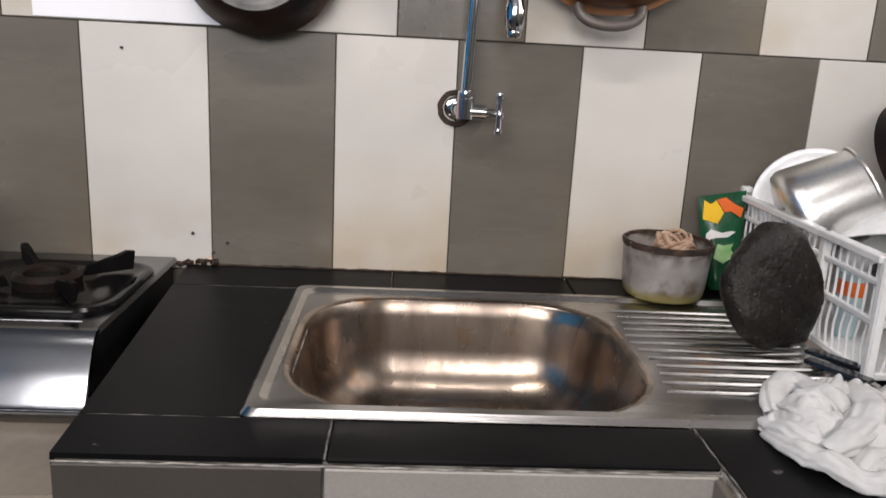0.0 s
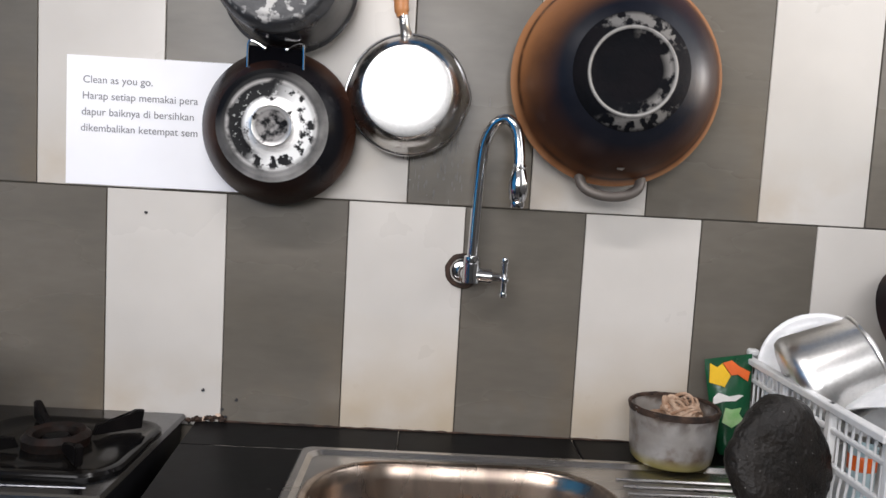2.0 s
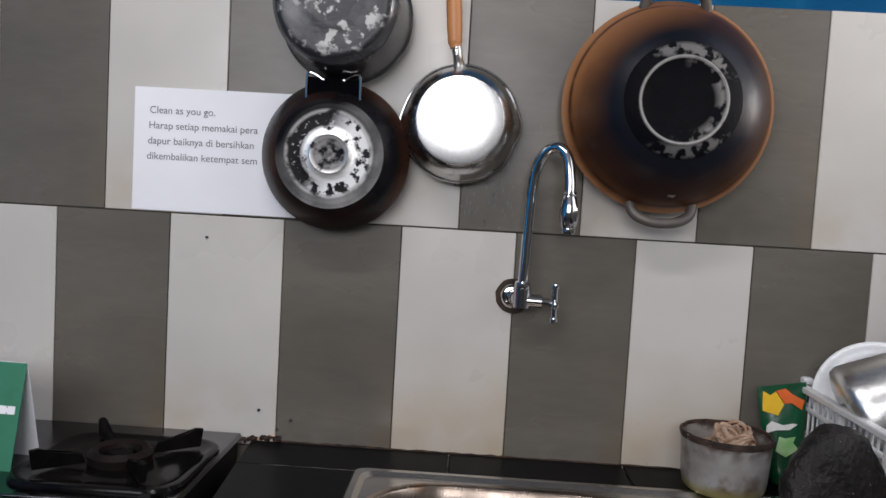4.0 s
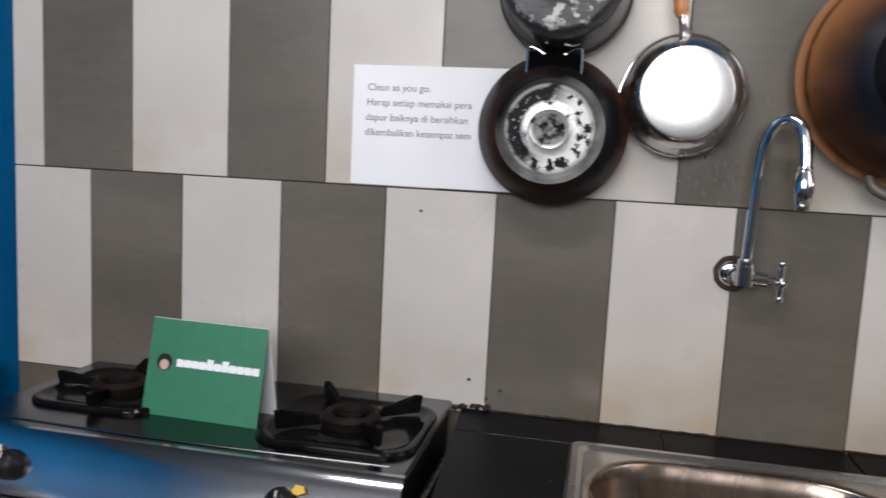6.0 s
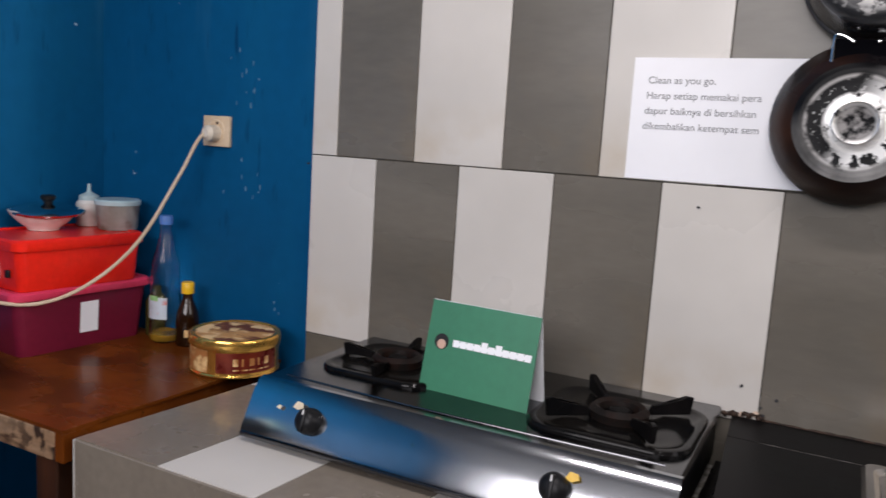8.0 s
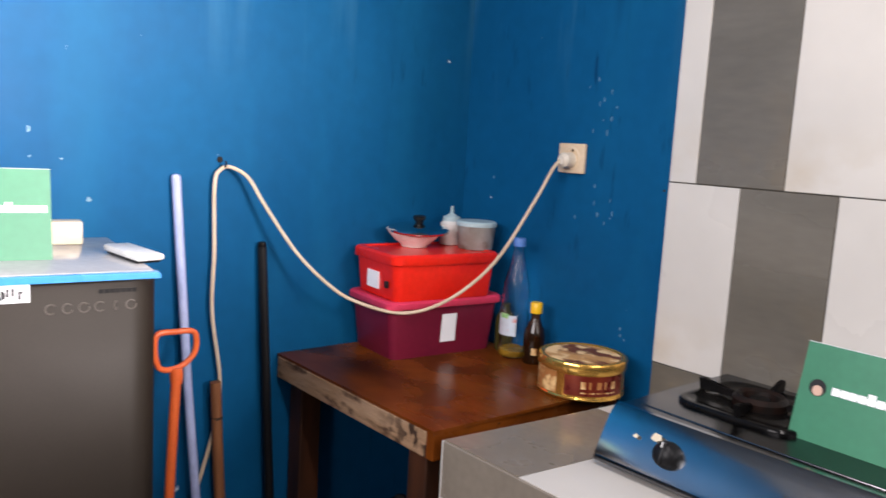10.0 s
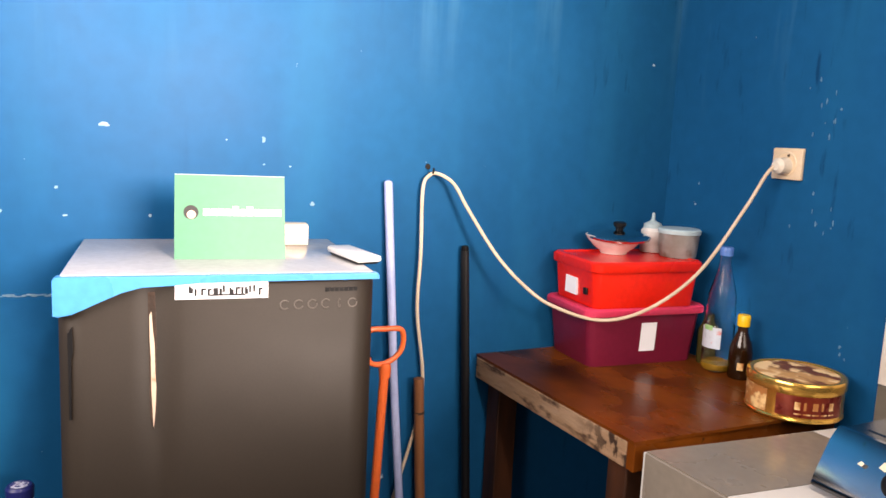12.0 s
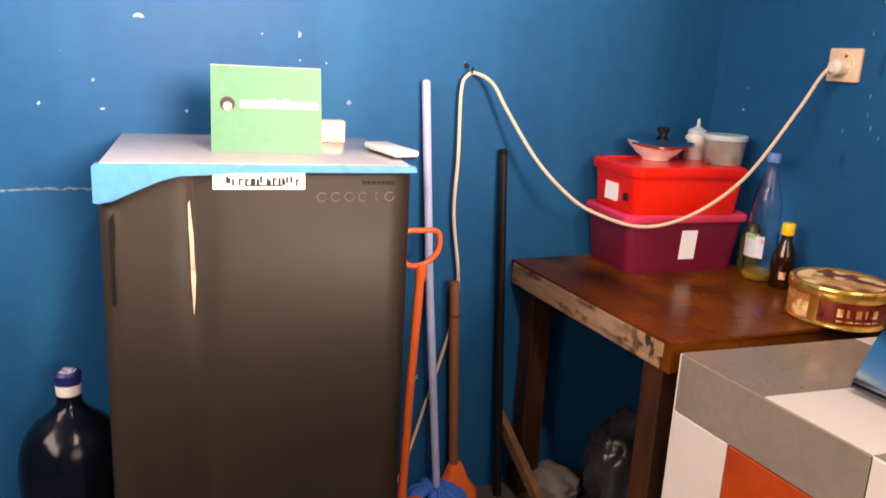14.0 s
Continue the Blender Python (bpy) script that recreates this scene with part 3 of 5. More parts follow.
# sink counter, L-shaped, black tiles with a hole for the bowl
sink_counter = thing("sink_counter", pose(0, 0, 0), "L-shaped masonry counter with a black tiled top", "counter")
cb = bmesh.new()
for lo, hi in (((0.605, -0.642, FLOOR), (0.795, -0.002, TOP - 0.006)), ((0.795, -0.642, FLOOR), (1.235, -0.002, 0.62)), ((0.795, -0.642, 0.62), (1.235, -0.568, TOP - 0.006)),
               ((0.795, -0.15, 0.62), (1.235, -0.002, TOP - 0.006)), ((1.235, -2.0, FLOOR), (EAST - 0.002, -0.002, TOP - 0.006))):
    box(lo, hi, bm=cb)
part("body", cb, M_GROUTWHITE, sink_counter, "pale grout bed", smooth=False)
for lo, hi in (((0.907, -0.121, 0), (1.205, -0.003, 0)), ((1.207, -0.121, 0), (1.507, -0.003, 0)),
               ((0.855, -0.647, 0), (1.234, -0.568, 0)), ((1.237, -0.855, 0), (1.56, -0.568, 0)), ((1.562, -0.855, 0), (EAST - 0.004, -0.568, 0)),
               ((1.509, -0.566, 0), (EAST - 0.004, -0.124, 0)), ((1.509, -0.121, 0), (EAST - 0.004, -0.003, 0)),
               ((1.237, -1.25, 0), (EAST - 0.004, -0.858, 0)), ((1.237, -1.65, 0), (EAST - 0.004, -1.253, 0)), ((1.237, -2.0, 0), (EAST - 0.004, -1.653, 0))):
    slab("tile", sink_counter, (lo[0], lo[1], TOP - 0.006), (hi[0], hi[1], TOP), M_BLACKTILE, 0.002)
for quad in ([(0.603, -0.647), (0.852, -0.647), (0.852, -0.568), (0.598, -0.568)], [(0.598, -0.566), (0.760, -0.566), (0.760, -0.124), (0.566, -0.124)], [(0.566, -0.121), (0.905, -0.121), (0.905, -0.003), (0.558, -0.003)]):
    skew_tile(sink_counter, quad, TOP - 0.006, TOP, M_BLACKTILE)
M_MIDTILE = mat("mid_grey_glazed_tile", (0.33, 0.31, 0.28), 0.3, col2=(0.29, 0.27, 0.245), scale=5, bump=0.04, fine=240)
M_UMBER = mat("umber_glazed_tile", (0.070, 0.062, 0.053), 0.3, col2=(0.055, 0.049, 0.042), scale=5, bump=0.04, fine=240)
for x0, x1, mt in ((0.604, 0.852, M_UMBER), (0.854, 1.232, M_MIDTILE)):
    for z1 in (TOP - 0.009, TOP - 0.318, TOP - 0.62):
        slab("tile", sink_counter, (x0, -0.651, max(FLOOR, z1 - 0.30)), (x1, -0.642, z1), mt)
for k in range(4):
    slab("tile", sink_counter, (1.226, -0.652 - 0.34 * (k + 1) + 0.002, FLOOR), (1.235, -0.652 - 0.34 * k, TOP - 0.009), M_DARK if k % 2 == 0 else M_MIDTILE)
skew_tile(sink_counter, [(0.600, -0.641), (0.606, -0.641), (0.606, -0.003), (0.559, -0.003)], FLOOR, TOP - 0.007, M_BLACKTILE)

rg = random.Random(21)


def crust(parent, x0, x1, y, z, r, material, label):
    """An uneven bead of grout or dirt along x."""
    n = int((x1 - x0) / 0.012)
    pts = [(x0 + (x1 - x0) * k / n, y + rg.uniform(-0.0005, 0.0005), z + rg.uniform(-0.0005, 0.0005)) for k in range(n + 1)]
    part("joint_crust", tube(pts, [max(0.0006, r * rg.uniform(0.7, 1.15)) for _ in pts], 6), material, parent, label)


crust(sink_counter, 0.604, 1.236, -0.6485, TOP - 0.0078, 0.0012, M_GROUTWHITE, "chipped white edge grout")
crust(sink_counter, 0.604, 1.90, -0.0085, TOP + 0.0005, 0.0032, M_GRIME, "dark dirt along the wall joint")
crust(sink_counter, 0.605, 0.760, -0.567, TOP - 0.0007, 0.0007, M_JOINT, "pale joint")
crust(sink_counter, 0.605, 0.760, -0.1225, TOP - 0.0006, 0.0007, M_JOINT, "pale joint")
for x in (0.8535, 1.2355):
    part("joint_crust", tube([(x + rg.uniform(-0.0006, 0.0006), -0.646 + 0.079 * k / 9, TOP - 0.0006) for k in range(10)], 0.0010, 6), M_JOINT, sink_counter, "pale joint")
part("joint_crust", tube([(1.236 + rg.uniform(-0.0006, 0.0006), -1.2 + 0.56 * k / 30, TOP - 0.0008) for k in range(31)], 0.0011, 6), M_JOINT, sink_counter, "pale joint")
for k in range(20):
    bl = bmesh.new()
    bmesh.ops.create_icosphere(bl, subdivisions=2, radius=rg.uniform(0.0030, 0.0062))
    for v in bl.verts:
        v.co *= 1 + 0.8 * noise.noise(v.co * 190 + Vector((k, 0, 0)))
        v.co.y *= 0.6
    part("dirt_lump", bl, M_WORN if k in (9, 16) else M_GRIME, sink_counter, "lump of dirt by the stove", at=pose(0.546 + 0.0031 * k, -0.0125 - rg.uniform(0, 0.003), TOP + 0.001 + 0.007 * k / 19 + rg.uniform(-0.003, 0.004), rg.uniform(0, 90), 0, rg.uniform(0, 90)))

# ---------------------------------------------------------------- sink
sink = thing("kitchen_sink", pose(0, 0, TOP), "stainless steel sink with a stained bowl and a ribbed drainer", "sink")
X0, X1, Y0, Y1 = 0.757, 1.510, -0.566, -0.125
CX, CY, BW, BD = 1.005, -0.362, 0.425, 0.372


def ring(w, d, r, z, cx=CX, cy=CY, n=6):
    return [(cx + x, cy + y, z) for x, y in rounded(w, d, r, n)]


bowl = loft([ring(BW + 0.020, BD + 0.020, 0.125, 0.0055), ring(BW + 0.006, BD + 0.006, 0.118, 0.0045), ring(BW, BD, 0.115, 0.0005), ring(BW - 0.010, BD - 0.010, 0.112, -0.02), ring(BW - 0.022, BD - 0.022, 0.108, -0.07),
             ring(BW - 0.036, BD - 0.036, 0.104, -0.098), ring(BW - 0.062, BD - 0.062, 0.096, -0.120), ring(BW - 0.100, BD - 0.100, 0.085, -0.135), ring(BW - 0.150, BD - 0.150, 0.07, -0.143), ring(BW - 0.22, BD - 0.22, 0.05, -0.147), ring(0.09, 0.09, 0.044, -0.150)], cap_first=False)
part("bowl", bowl, M_BOWL, sink, "stained steel bowl", angle=60)
# deck: plate between the outer rim and the bowl
dk = bmesh.new()
inner = [dk.verts.new(p) for p in ring(BW + 0.020, BD + 0.020, 0.125, 0.0055)]
lift = lambda w, d, r, z: [((X0 + X1) / 2 + x, (Y0 + Y1) / 2 + y, z) for x, y in rounded(w, d, r, 6)]
o0 = [dk.verts.new(p) for p in lift(X1 - X0 - 0.046, Y1 - Y0 - 0.048, 0.02, 0.0028)]
o1 = [dk.verts.new(p) for p in lift(X1 - X0 - 0.030, Y1 - Y0 - 0.032, 0.024, 0.0085)]
o2 = [dk.verts.new(p) for p in lift(X1 - X0 - 0.010, Y1 - Y0 - 0.008, 0.016, 0.0078)]
o3 = [dk.verts.new(p) for p in lift(X1 - X0, Y1 - Y0, 0.012, 0.0003)]
nn = len(inner)
for a, b in ((o0, o1), (o1, o2), (o2, o3)):
    for k in range(nn):
        dk.faces.new((a[k], b[k], b[(k + 1) % nn], a[(k + 1) % nn]))
for k in range(nn):
    dk.faces.new((inner[k], o0[k], o0[(k + 1) % nn], inner[(k + 1) % nn]))
part("deck", dk, M_STEEL, sink, "brushed steel deck", angle=25)
for k in range(12):
    y = -0.200 - 0.0262 * k
    x0 = 1.243 + 0.006 * math.sin(k)
    part("drainer_rib", loft([[(x, y + dy * s, 0.0055 + dz) for dy, dz in ((-0.0036, 0), (-0.0018, 0.0018), (0, 0.0024), (0.0018, 0.0018), (0.0036, 0))] for x, s in ((x0 - 0.006, 0.15), (x0 + 0.012, 1.0), (1.41, 1.0), (1.468, 0.15))]), M_STEEL, sink)
part("drain", lathe([(0.0, -0.1475), (0.018, -0.1475), (0.030, -0.145), (0.042, -0.1435), (0.046, -0.146), (0.046, -0.149)], 32, m=pose(CX, CY, 0)), M_CHROME, sink, "chrome drain strainer")

# ---------------------------------------------------------------- tap
tap = thing("wall_tap", pose(1.008, 0, 1.141), "chrome wall tap with a tall swan neck", "tap")
part("flange", lathe([(0.0, 0.0), (0.022, 0.0), (0.022, 0.005), (0.017, 0.012), (0.011, 0.014), (0.0, 0.014)], 32, m=FACING @ pose(-0.008, 0, 0.001)), M_CHROME, tap)
part("grime_ring", lathe([(0.019, 0.0), (0.0305, 0.0), (0.0300, 0.0110), (0.0280, 0.0140), (0.0225, 0.0145), (0.0210, 0.0100)], 32, m=FACING @ pose(-0.008, 0, 0.0006), wobble=lambda a, z: 1 + 0.05 * noise.noise(Vector((3 * math.cos(a), 3 * math.sin(a), 90 * z)))), M_GRIME, tap, "dark grime round the flange")
bd = tube([(-0.008, -0.010, 0), (-0.002, -0.045, 0), (0.004, -0.060, 0.0)], 0.0125, 16, smooth_n=4)
tube([(0.004, -0.060, -0.012), (0.004, -0.060, 0.020)], 0.0145, 16, bm=bd)
tube([(0.004, -0.060, 0.0), (0.036, -0.060, -0.001)], 0.0125, 16, bm=bd)
part("body", bd, M_CHROME, tap)
part("collar", lathe([(0.0, 0.0), (0.013, 0.0), (0.014, 0.004), (0.013, 0.012), (0.0100, 0.014), (0.0, 0.014)], 24, m=pose(0.004, -0.060, 0.018)), M_CHROME, tap)
neck = [(0.004, -0.060, 0.028), (0.007, -0.061, 0.125), (0.010, -0.063, 0.187), (0.015, -0.066, 0.220), (0.028, -0.074, 0.245), (0.046, -0.084, 0.252), (0.060, -0.094, 0.235), (0.065, -0.100, 0.204), (0.066, -0.103, 0.179)]
part("neck", tube(neck, 0.0088, 16, smooth_n=6), M_CHROME, tap)
part("nozzle", lathe([(0.0, 0.0), (0.0105, 0.0), (0.0115, 0.004), (0.0110, 0.009), (0.0130, 0.012), (0.0155, 0.028), (0.0150, 0.040), (0.0115, 0.056), (0.0100, 0.060), (0.0110, 0.063), (0.0095, 0.067), (0.0, 0.067)], 24, m=pose(0.0665, -0.104, 0.115)), M_CHROME, tap, "bulbous chrome nozzle")
part("spindle", tube([(0.034, -0.060, -0.001), (0.058, -0.060, -0.002)], [0.0085, 0.006, 0.005], 14), M_CHROME, tap)
cross = tube([(0.058, -0.060, 0.026), (0.058, -0.060, -0.030)], 0.0052, 12)
tube([(0.057, -0.080, -0.003), (0.059, -0.040, -0.003)], 0.0052, 12, bm=cross)
for p in ((0.058, -0.060, 0.026), (0.058, -0.060, -0.030), (0.057, -0.080, -0.003)):
    lathe([(0, -0.006), (0.0062, -0.004), (0.007, 0), (0.0062, 0.004), (0, 0.006)], 12, bm=cross, m=pose(*p))
part("cross_handle", cross, M_CHROME, tap)

# ---------------------------------------------------------------- pans on the wall
wok = thing("wok", pose(1.226, -0.050, 1.467), "big rust-brown iron wok hung with its burnt base outward", "wok")
wp = [(0.166, 0.0), (0.169, 0.003), (0.170, 0.008), (0.1655, 0.012), (0.161, 0.020), (0.154, 0.036), (0.142, 0.058), (0.124, 0.080), (0.105, 0.096), (0.088, 0.105)]
part("pan", lathe(wp + [(0.086, 0.102), (0.104, 0.093), (0.140, 0.055), (0.158, 0.016), (0.160, 0.0), (0.166, 0.0)], 72), M_WOK, wok, at=FACING, angle=50)
part("base", lathe([(0.0882, 0.1048), (0.0870, 0.1070), (0.068, 0.1115), (0.0650, 0.1135), (0.062, 0.1115), (0.040, 0.1105), (0.0, 0.110)], 72), M_WOKBASE, wok, "burnt matte base with a scraped ring", at=FACING, angle=50)
part("paint_scar", plate([(-0.006, -0.004), (0.002, -0.006), (0.007, 0.0), (0.003, 0.006), (-0.004, 0.004)], -0.0008, 0.001, m=pose(0.004, -0.0600, -0.1405, -52, 0, 0)), M_WOKMETAL, wok, "small scraped scar")
for sgn in (1, -1):
    part("ear_handle", tube([(-0.050, -0.012, sgn * -0.155), (-0.044, -0.020, sgn * -0.172), (-0.024, -0.026, sgn * -0.183), (0.0, -0.028, sgn * -0.186), (0.024, -0.026, sgn * -0.183), (0.044, -0.020, sgn * -0.172), (0.050, -0.012, sgn * -0.155)], 0.0085, 12, smooth_n=5), M_WOKMETAL, wok, "grey cast metal handle")

fp = thing("frying_pan", pose(0.690, -0.044, 1.361), "blackened frying pan with a bare silvery base ring", "frying pan")
fpp = [(0.1215, 0.0), (0.1235, 0.003), (0.1230, 0.008), (0.119, 0.016), (0.110, 0.036), (0.098, 0.054), (0.0865, 0.064)]
part("pan", lathe(fpp + [(0.0865, 0.060), (0.098, 0.050), (0.115, 0.012), (0.117, 0.0), (0.1215, 0.0)], 64), M_CARBON, fp, at=FACING, angle=50)
part("base", lathe([(0.0868, 0.0638), (0.080, 0.0668), (0.0775, 0.0690), (0.073, 0.0685), (0.060, 0.0675), (0.034, 0.0672), (0.031, 0.0690), (0.028, 0.0665), (0.0, 0.0660)], 64), M_PANBASE, fp, "scraped silvery base", at=FACING, angle=60)
part("handle_plate", plate([(-0.045, 0.085), (0.040, 0.076), (0.042, 0.118), (-0.044, 0.122)], -0.050, -0.044, bevel=0.001), M_SOOT, fp, "black handle plate")
for s in (-1, 1):
    part("handle_wire", tube([(s * 0.043, -0.052, 0.080), (s * 0.043, -0.053, 0.105), (s * 0.042, -0.054, 0.124), (s * 0.037, -0.055, 0.1275), (s * 0.027, -0.055, 0.1240), (s * 0.018, -0.055, 0.1180)], 0.0019, 8, smooth_n=4), M_CHROME, fp, "thin bright handle wire")
    part("rivet", lathe([(0, 0.0035), (0.0030, 0.0025), (0.0036, 0.0)], 12, m=pose(s * 0.017, -0.054, 0.1175) @ FACING), M_CHROME, fp)

pot = thing("cooking_pot", pose(0.698, -0.040, 1.588), "dark grey enamel pot with a chipped base, hung on the wall", "pot")
part("body", lathe([(0.104, 0.0), (0.109, 0.002), (0.109, 0.006), (0.105, 0.009), (0.104, 0.02), (0.0965, 0.110), (0.094, 0.122), (0.087, 0.130), (0.087, 0.126), (0.099, 0.02), (0.099, 0.0), (0.104, 0.0)], 64), M_ENAMEL, pot, at=FACING, angle=50)
part("base", lathe([(0.0872, 0.1298), (0.082, 0.1335), (0.075, 0.1320), (0.045, 0.1312), (0.040, 0.1330), (0.030, 0.1312), (0.0, 0.1310)], 64), M_POTBASE, pot, "chipped and scuffed base", at=FACING, angle=50)

sp = thing("saucepan", pose(0.894, -0.046, 1.425), "small aluminium saucepan with pouring lips, hung by its wooden handle", "saucepan")
lip = lambda a, z: 1 + (0.045 * max(0, math.cos(2 * a)) ** 14 if z < 0.02 else 0)
part("pan", lathe([(0.0935, 0.0), (0.0960, 0.002), (0.0950, 0.006), (0.0920, 0.010), (0.0890, 0.028), (0.082, 0.048), (0.0725, 0.061), (0.069, 0.0635), (0.068, 0.060), (0.079, 0.046), (0.089, 0.008), (0.0895, 0.0), (0.0935, 0.0)], 64, wobble=lip), M_ALUSIDE, sp, at=FACING, angle=55)
part("base", lathe([(0.0695, 0.0633), (0.066, 0.0645), (0.040, 0.0650), (0.0, 0.0650)], 64), M_ALUBASE, sp, "bright bare aluminium base", at=FACING)
part("rim_bead", lathe([(0.0925, -0.001), (0.0965, -0.0005), (0.0982, 0.0025), (0.0965, 0.0055), (0.0928, 0.0062)], 64, wobble=lip), M_CHROME, sp, "bright rolled rim", at=FACING)
part("bracket", tube([(-0.006, -0.018, 0.088), (-0.010, -0.030, 0.104), (-0.014, -0.030, 0.130)], [0.0095, 0.008, 0.0075], 12, smooth_n=4), M_ALU, sp, "riveted metal bracket")
part("handle", tube([(-0.0135, -0.030, 0.118), (-0.016, -0.030, 0.130), (-0.020, -0.029, 0.180), (-0.026, -0.026, 0.245)], [0.0095, 0.0115, 0.0125, 0.0125, 0.011], 16, smooth_n=5), M_WOODH, sp, "varnished wooden handle")
for p in ((-0.011, -0.0385, 0.106), (-0.012, -0.0385, 0.117)):
    part("rivet", lathe([(0, 0.002), (0.0025, 0.0012), (0.003, 0)], 10, m=pose(*p) @ FACING), M_STEEL, sp)

# ---------------------------------------------------------------- notice
note = thing("paper_notice", pose(0.333, -0.012, 1.253), "white paper notice with typed lines taped to the tiles", "notice")
part("sheet", box((0.0, 0.0, 0.0), (0.297, 0.0008, 0.210)), M_PAPER, note, smooth=False)
for k, words in enumerate(("Clean as you go.", "Harap setiap memakai pera", "dapur baiknya di bersihkan", "dikembalikan ketempat sem")):
    lettering("text", words, 0.0172, pose(0.0265 - 0.001 * k, -0.0006, 0.166 - 0.0262 * k, 90, 0, 0), M_INK, note)

# ---------------------------------------------------------------- gas stove
stove = thing("gas_stove", pose(0.180, 0, DECK), "two-burner steel gas stove with a bluish front", "stove")
SW = 0.362
ST = 0.102
part("body", box((-SW + 0.006, -0.372, 0.012), (SW - 0.006, -0.018, ST - 0.003), 0.004), M_BLACKP, stove, "black sheet side")
tp = plate([(-SW, ST - 0.006), (-SW + 0.004, ST), (SW - 0.004, ST), (SW, ST - 0.006), (SW - 0.002, ST - 0.008), (-SW + 0.002, ST - 0.008)], -0.366, -0.012)
part("top", tp, M_STOVETOP, stove, "smoked steel top", smooth=False)
fr = bmesh.new()
prof = [(-0.360, ST + 0.001), (-0.368, ST + 0.0005), (-0.376, ST - 0.005), (-0.388, ST - 0.020), (-0.418, 0.026), (-0.420, 0.020), (-0.414, 0.018), (-0.382, ST - 0.022), (-0.370, ST - 0.008), (-0.360, ST - 0.004)]
loft([[(-SW, y, z) for y, z in prof], [(SW, y, z) for y, z in prof]], bm=fr)
part("front_panel", fr, M_STOVEFRONT, stove, "mirror-like steel front panel", angle=20)
part("front_lip", box((-SW, -0.424, 0.010), (SW, -0.410, 0.020), 0.003), M_STOVETOP, stove)
for x in (-SW + 0.05, SW - 0.05):
    for y in (-0.38, -0.05):
        part("foot", lathe([(0, 0), (0.014, 0), (0.012, 0.013), (0, 0.013)], 16, m=pose(x, y, 0)), M_BLACKP, stove)
# black strip carries the gap's shade as well as its dirt
part("grime_strip", box((SW - 0.002, -0.40, 0.0), (SW + 0.020, -0.012, 0.004), 0.002), M_BLACKIRON, stove_counter, "black greasy dirt and painted shade in the gap beside the stove", at=pose(0.180, 0, DECK))
# shallow raised border of the top
part("top_bead", tube([(-SW + 0.03, -0.335, ST), (0.0, -0.345, ST + 0.001), (SW - 0.03, -0.335, ST)], 0.0018, 8, smooth_n=8), M_STOVETOP, stove)


def burner(cx, cy, turn, size=1.0, tall=1.0):
    tray = part("burner_tray", loft([[(size * x, size * y, ST + z) for x, y in rounded(w, d, r)] for w, d, r, z in ((0.256, 0.240, 0.05, 0.0), (0.256, 0.240, 0.05, 0.004), (0.250, 0.234, 0.049, 0.0085), (0.240, 0.224, 0.046, 0.0095), (0.228, 0.212, 0.044, 0.0080), (0.215, 0.200, 0.05, 0.0050), (0.18, 0.17, 0.06, 0.0070), (0.15, 0.145, 0.068, 0.0075), (0.12, 0.12, 0.058, 0.005))]), M_TRAY, stove, "black enamelled burner tray", at=pose(cx, cy, 0))
    part("burner_ring", lathe([(0.030, ST + 0.004), (0.046, ST + 0.004), (0.048, ST + 0.018), (0.040, ST + 0.026), (0.032, ST + 0.022), (0.030, ST + 0.010)], 36), M_RUSTRING, tray, "rusty burner ring")
    part("burner_cap", lathe([(0, ST + 0.020), (0.016, ST + 0.019), (0.020, ST + 0.014), (0.020, ST + 0.004), (0, ST + 0.004)], 28), M_BLACKIRON, tray)
    for k in range(4):
        a = radians(turn + 90 * k)
        pr = plate([(size * x, ST + 0.008 + tall * z) for x, z in ((0.050, 0.002), (0.122, 0.002), (0.126, 0.030), (0.114, 0.032), (0.094, 0.023), (0.056, 0.017))], -0.0055, 0.0055, m=Matrix.Rotation(a, 4, "Z"), bevel=0.002)
        part("pan_support", pr, M_BLACKIRON, tray)


burner(0.228, -0.195, 38)
burner(-0.205, -0.166, 8, 0.90, 0.75)
for x, mark in ((-0.228, True), (0.198, True)):
    kn = pose(x, -0.401, 0.058) @ pose(0, 0, 0, 68, 0, 0)
    knob = part("knob", lathe([(0, 0.0275), (0.009, 0.0268), (0.0155, 0.0240), (0.0200, 0.0185), (0.0222, 0.0100), (0.0225, 0.0), (0, 0.0)], 28), M_BLACKP, stove, "black plastic knob", at=kn)
    part("grip", box((-0.0040, -0.0185, 0.016), (0.0040, 0.0185, 0.0290), 0.002), M_BLACKP, knob)
    part("mark", box((-0.0012, 0.009, 0.0285), (0.0012, 0.0175, 0.0296)), M_WHITEP, knob)
    part("paint_patch", plate([(-0.010, -0.004), (0.0, -0.007), (0.011, -0.002), (0.008, 0.006), (-0.004, 0.007)], 0, 0.0006, m=pose(x - 0.028 if x < 0 else x + 0.022, -0.3992, 0.079) @ pose(0, 0, 0, -22, 0, 0)), M_CREAMP if x < 0 else M_YEL, stove, "peeled sticker scrap")
part("paint_patch", plate([(-0.005, -0.002), (0.003, -0.004), (0.006, 0.002), (0.0, 0.004)], 0, 0.0006, m=pose(-0.295, -0.4015, 0.070) @ pose(0, 0, 0, -22, 0, 0)), M_CREAMP, stove, "peeled sticker scrap")


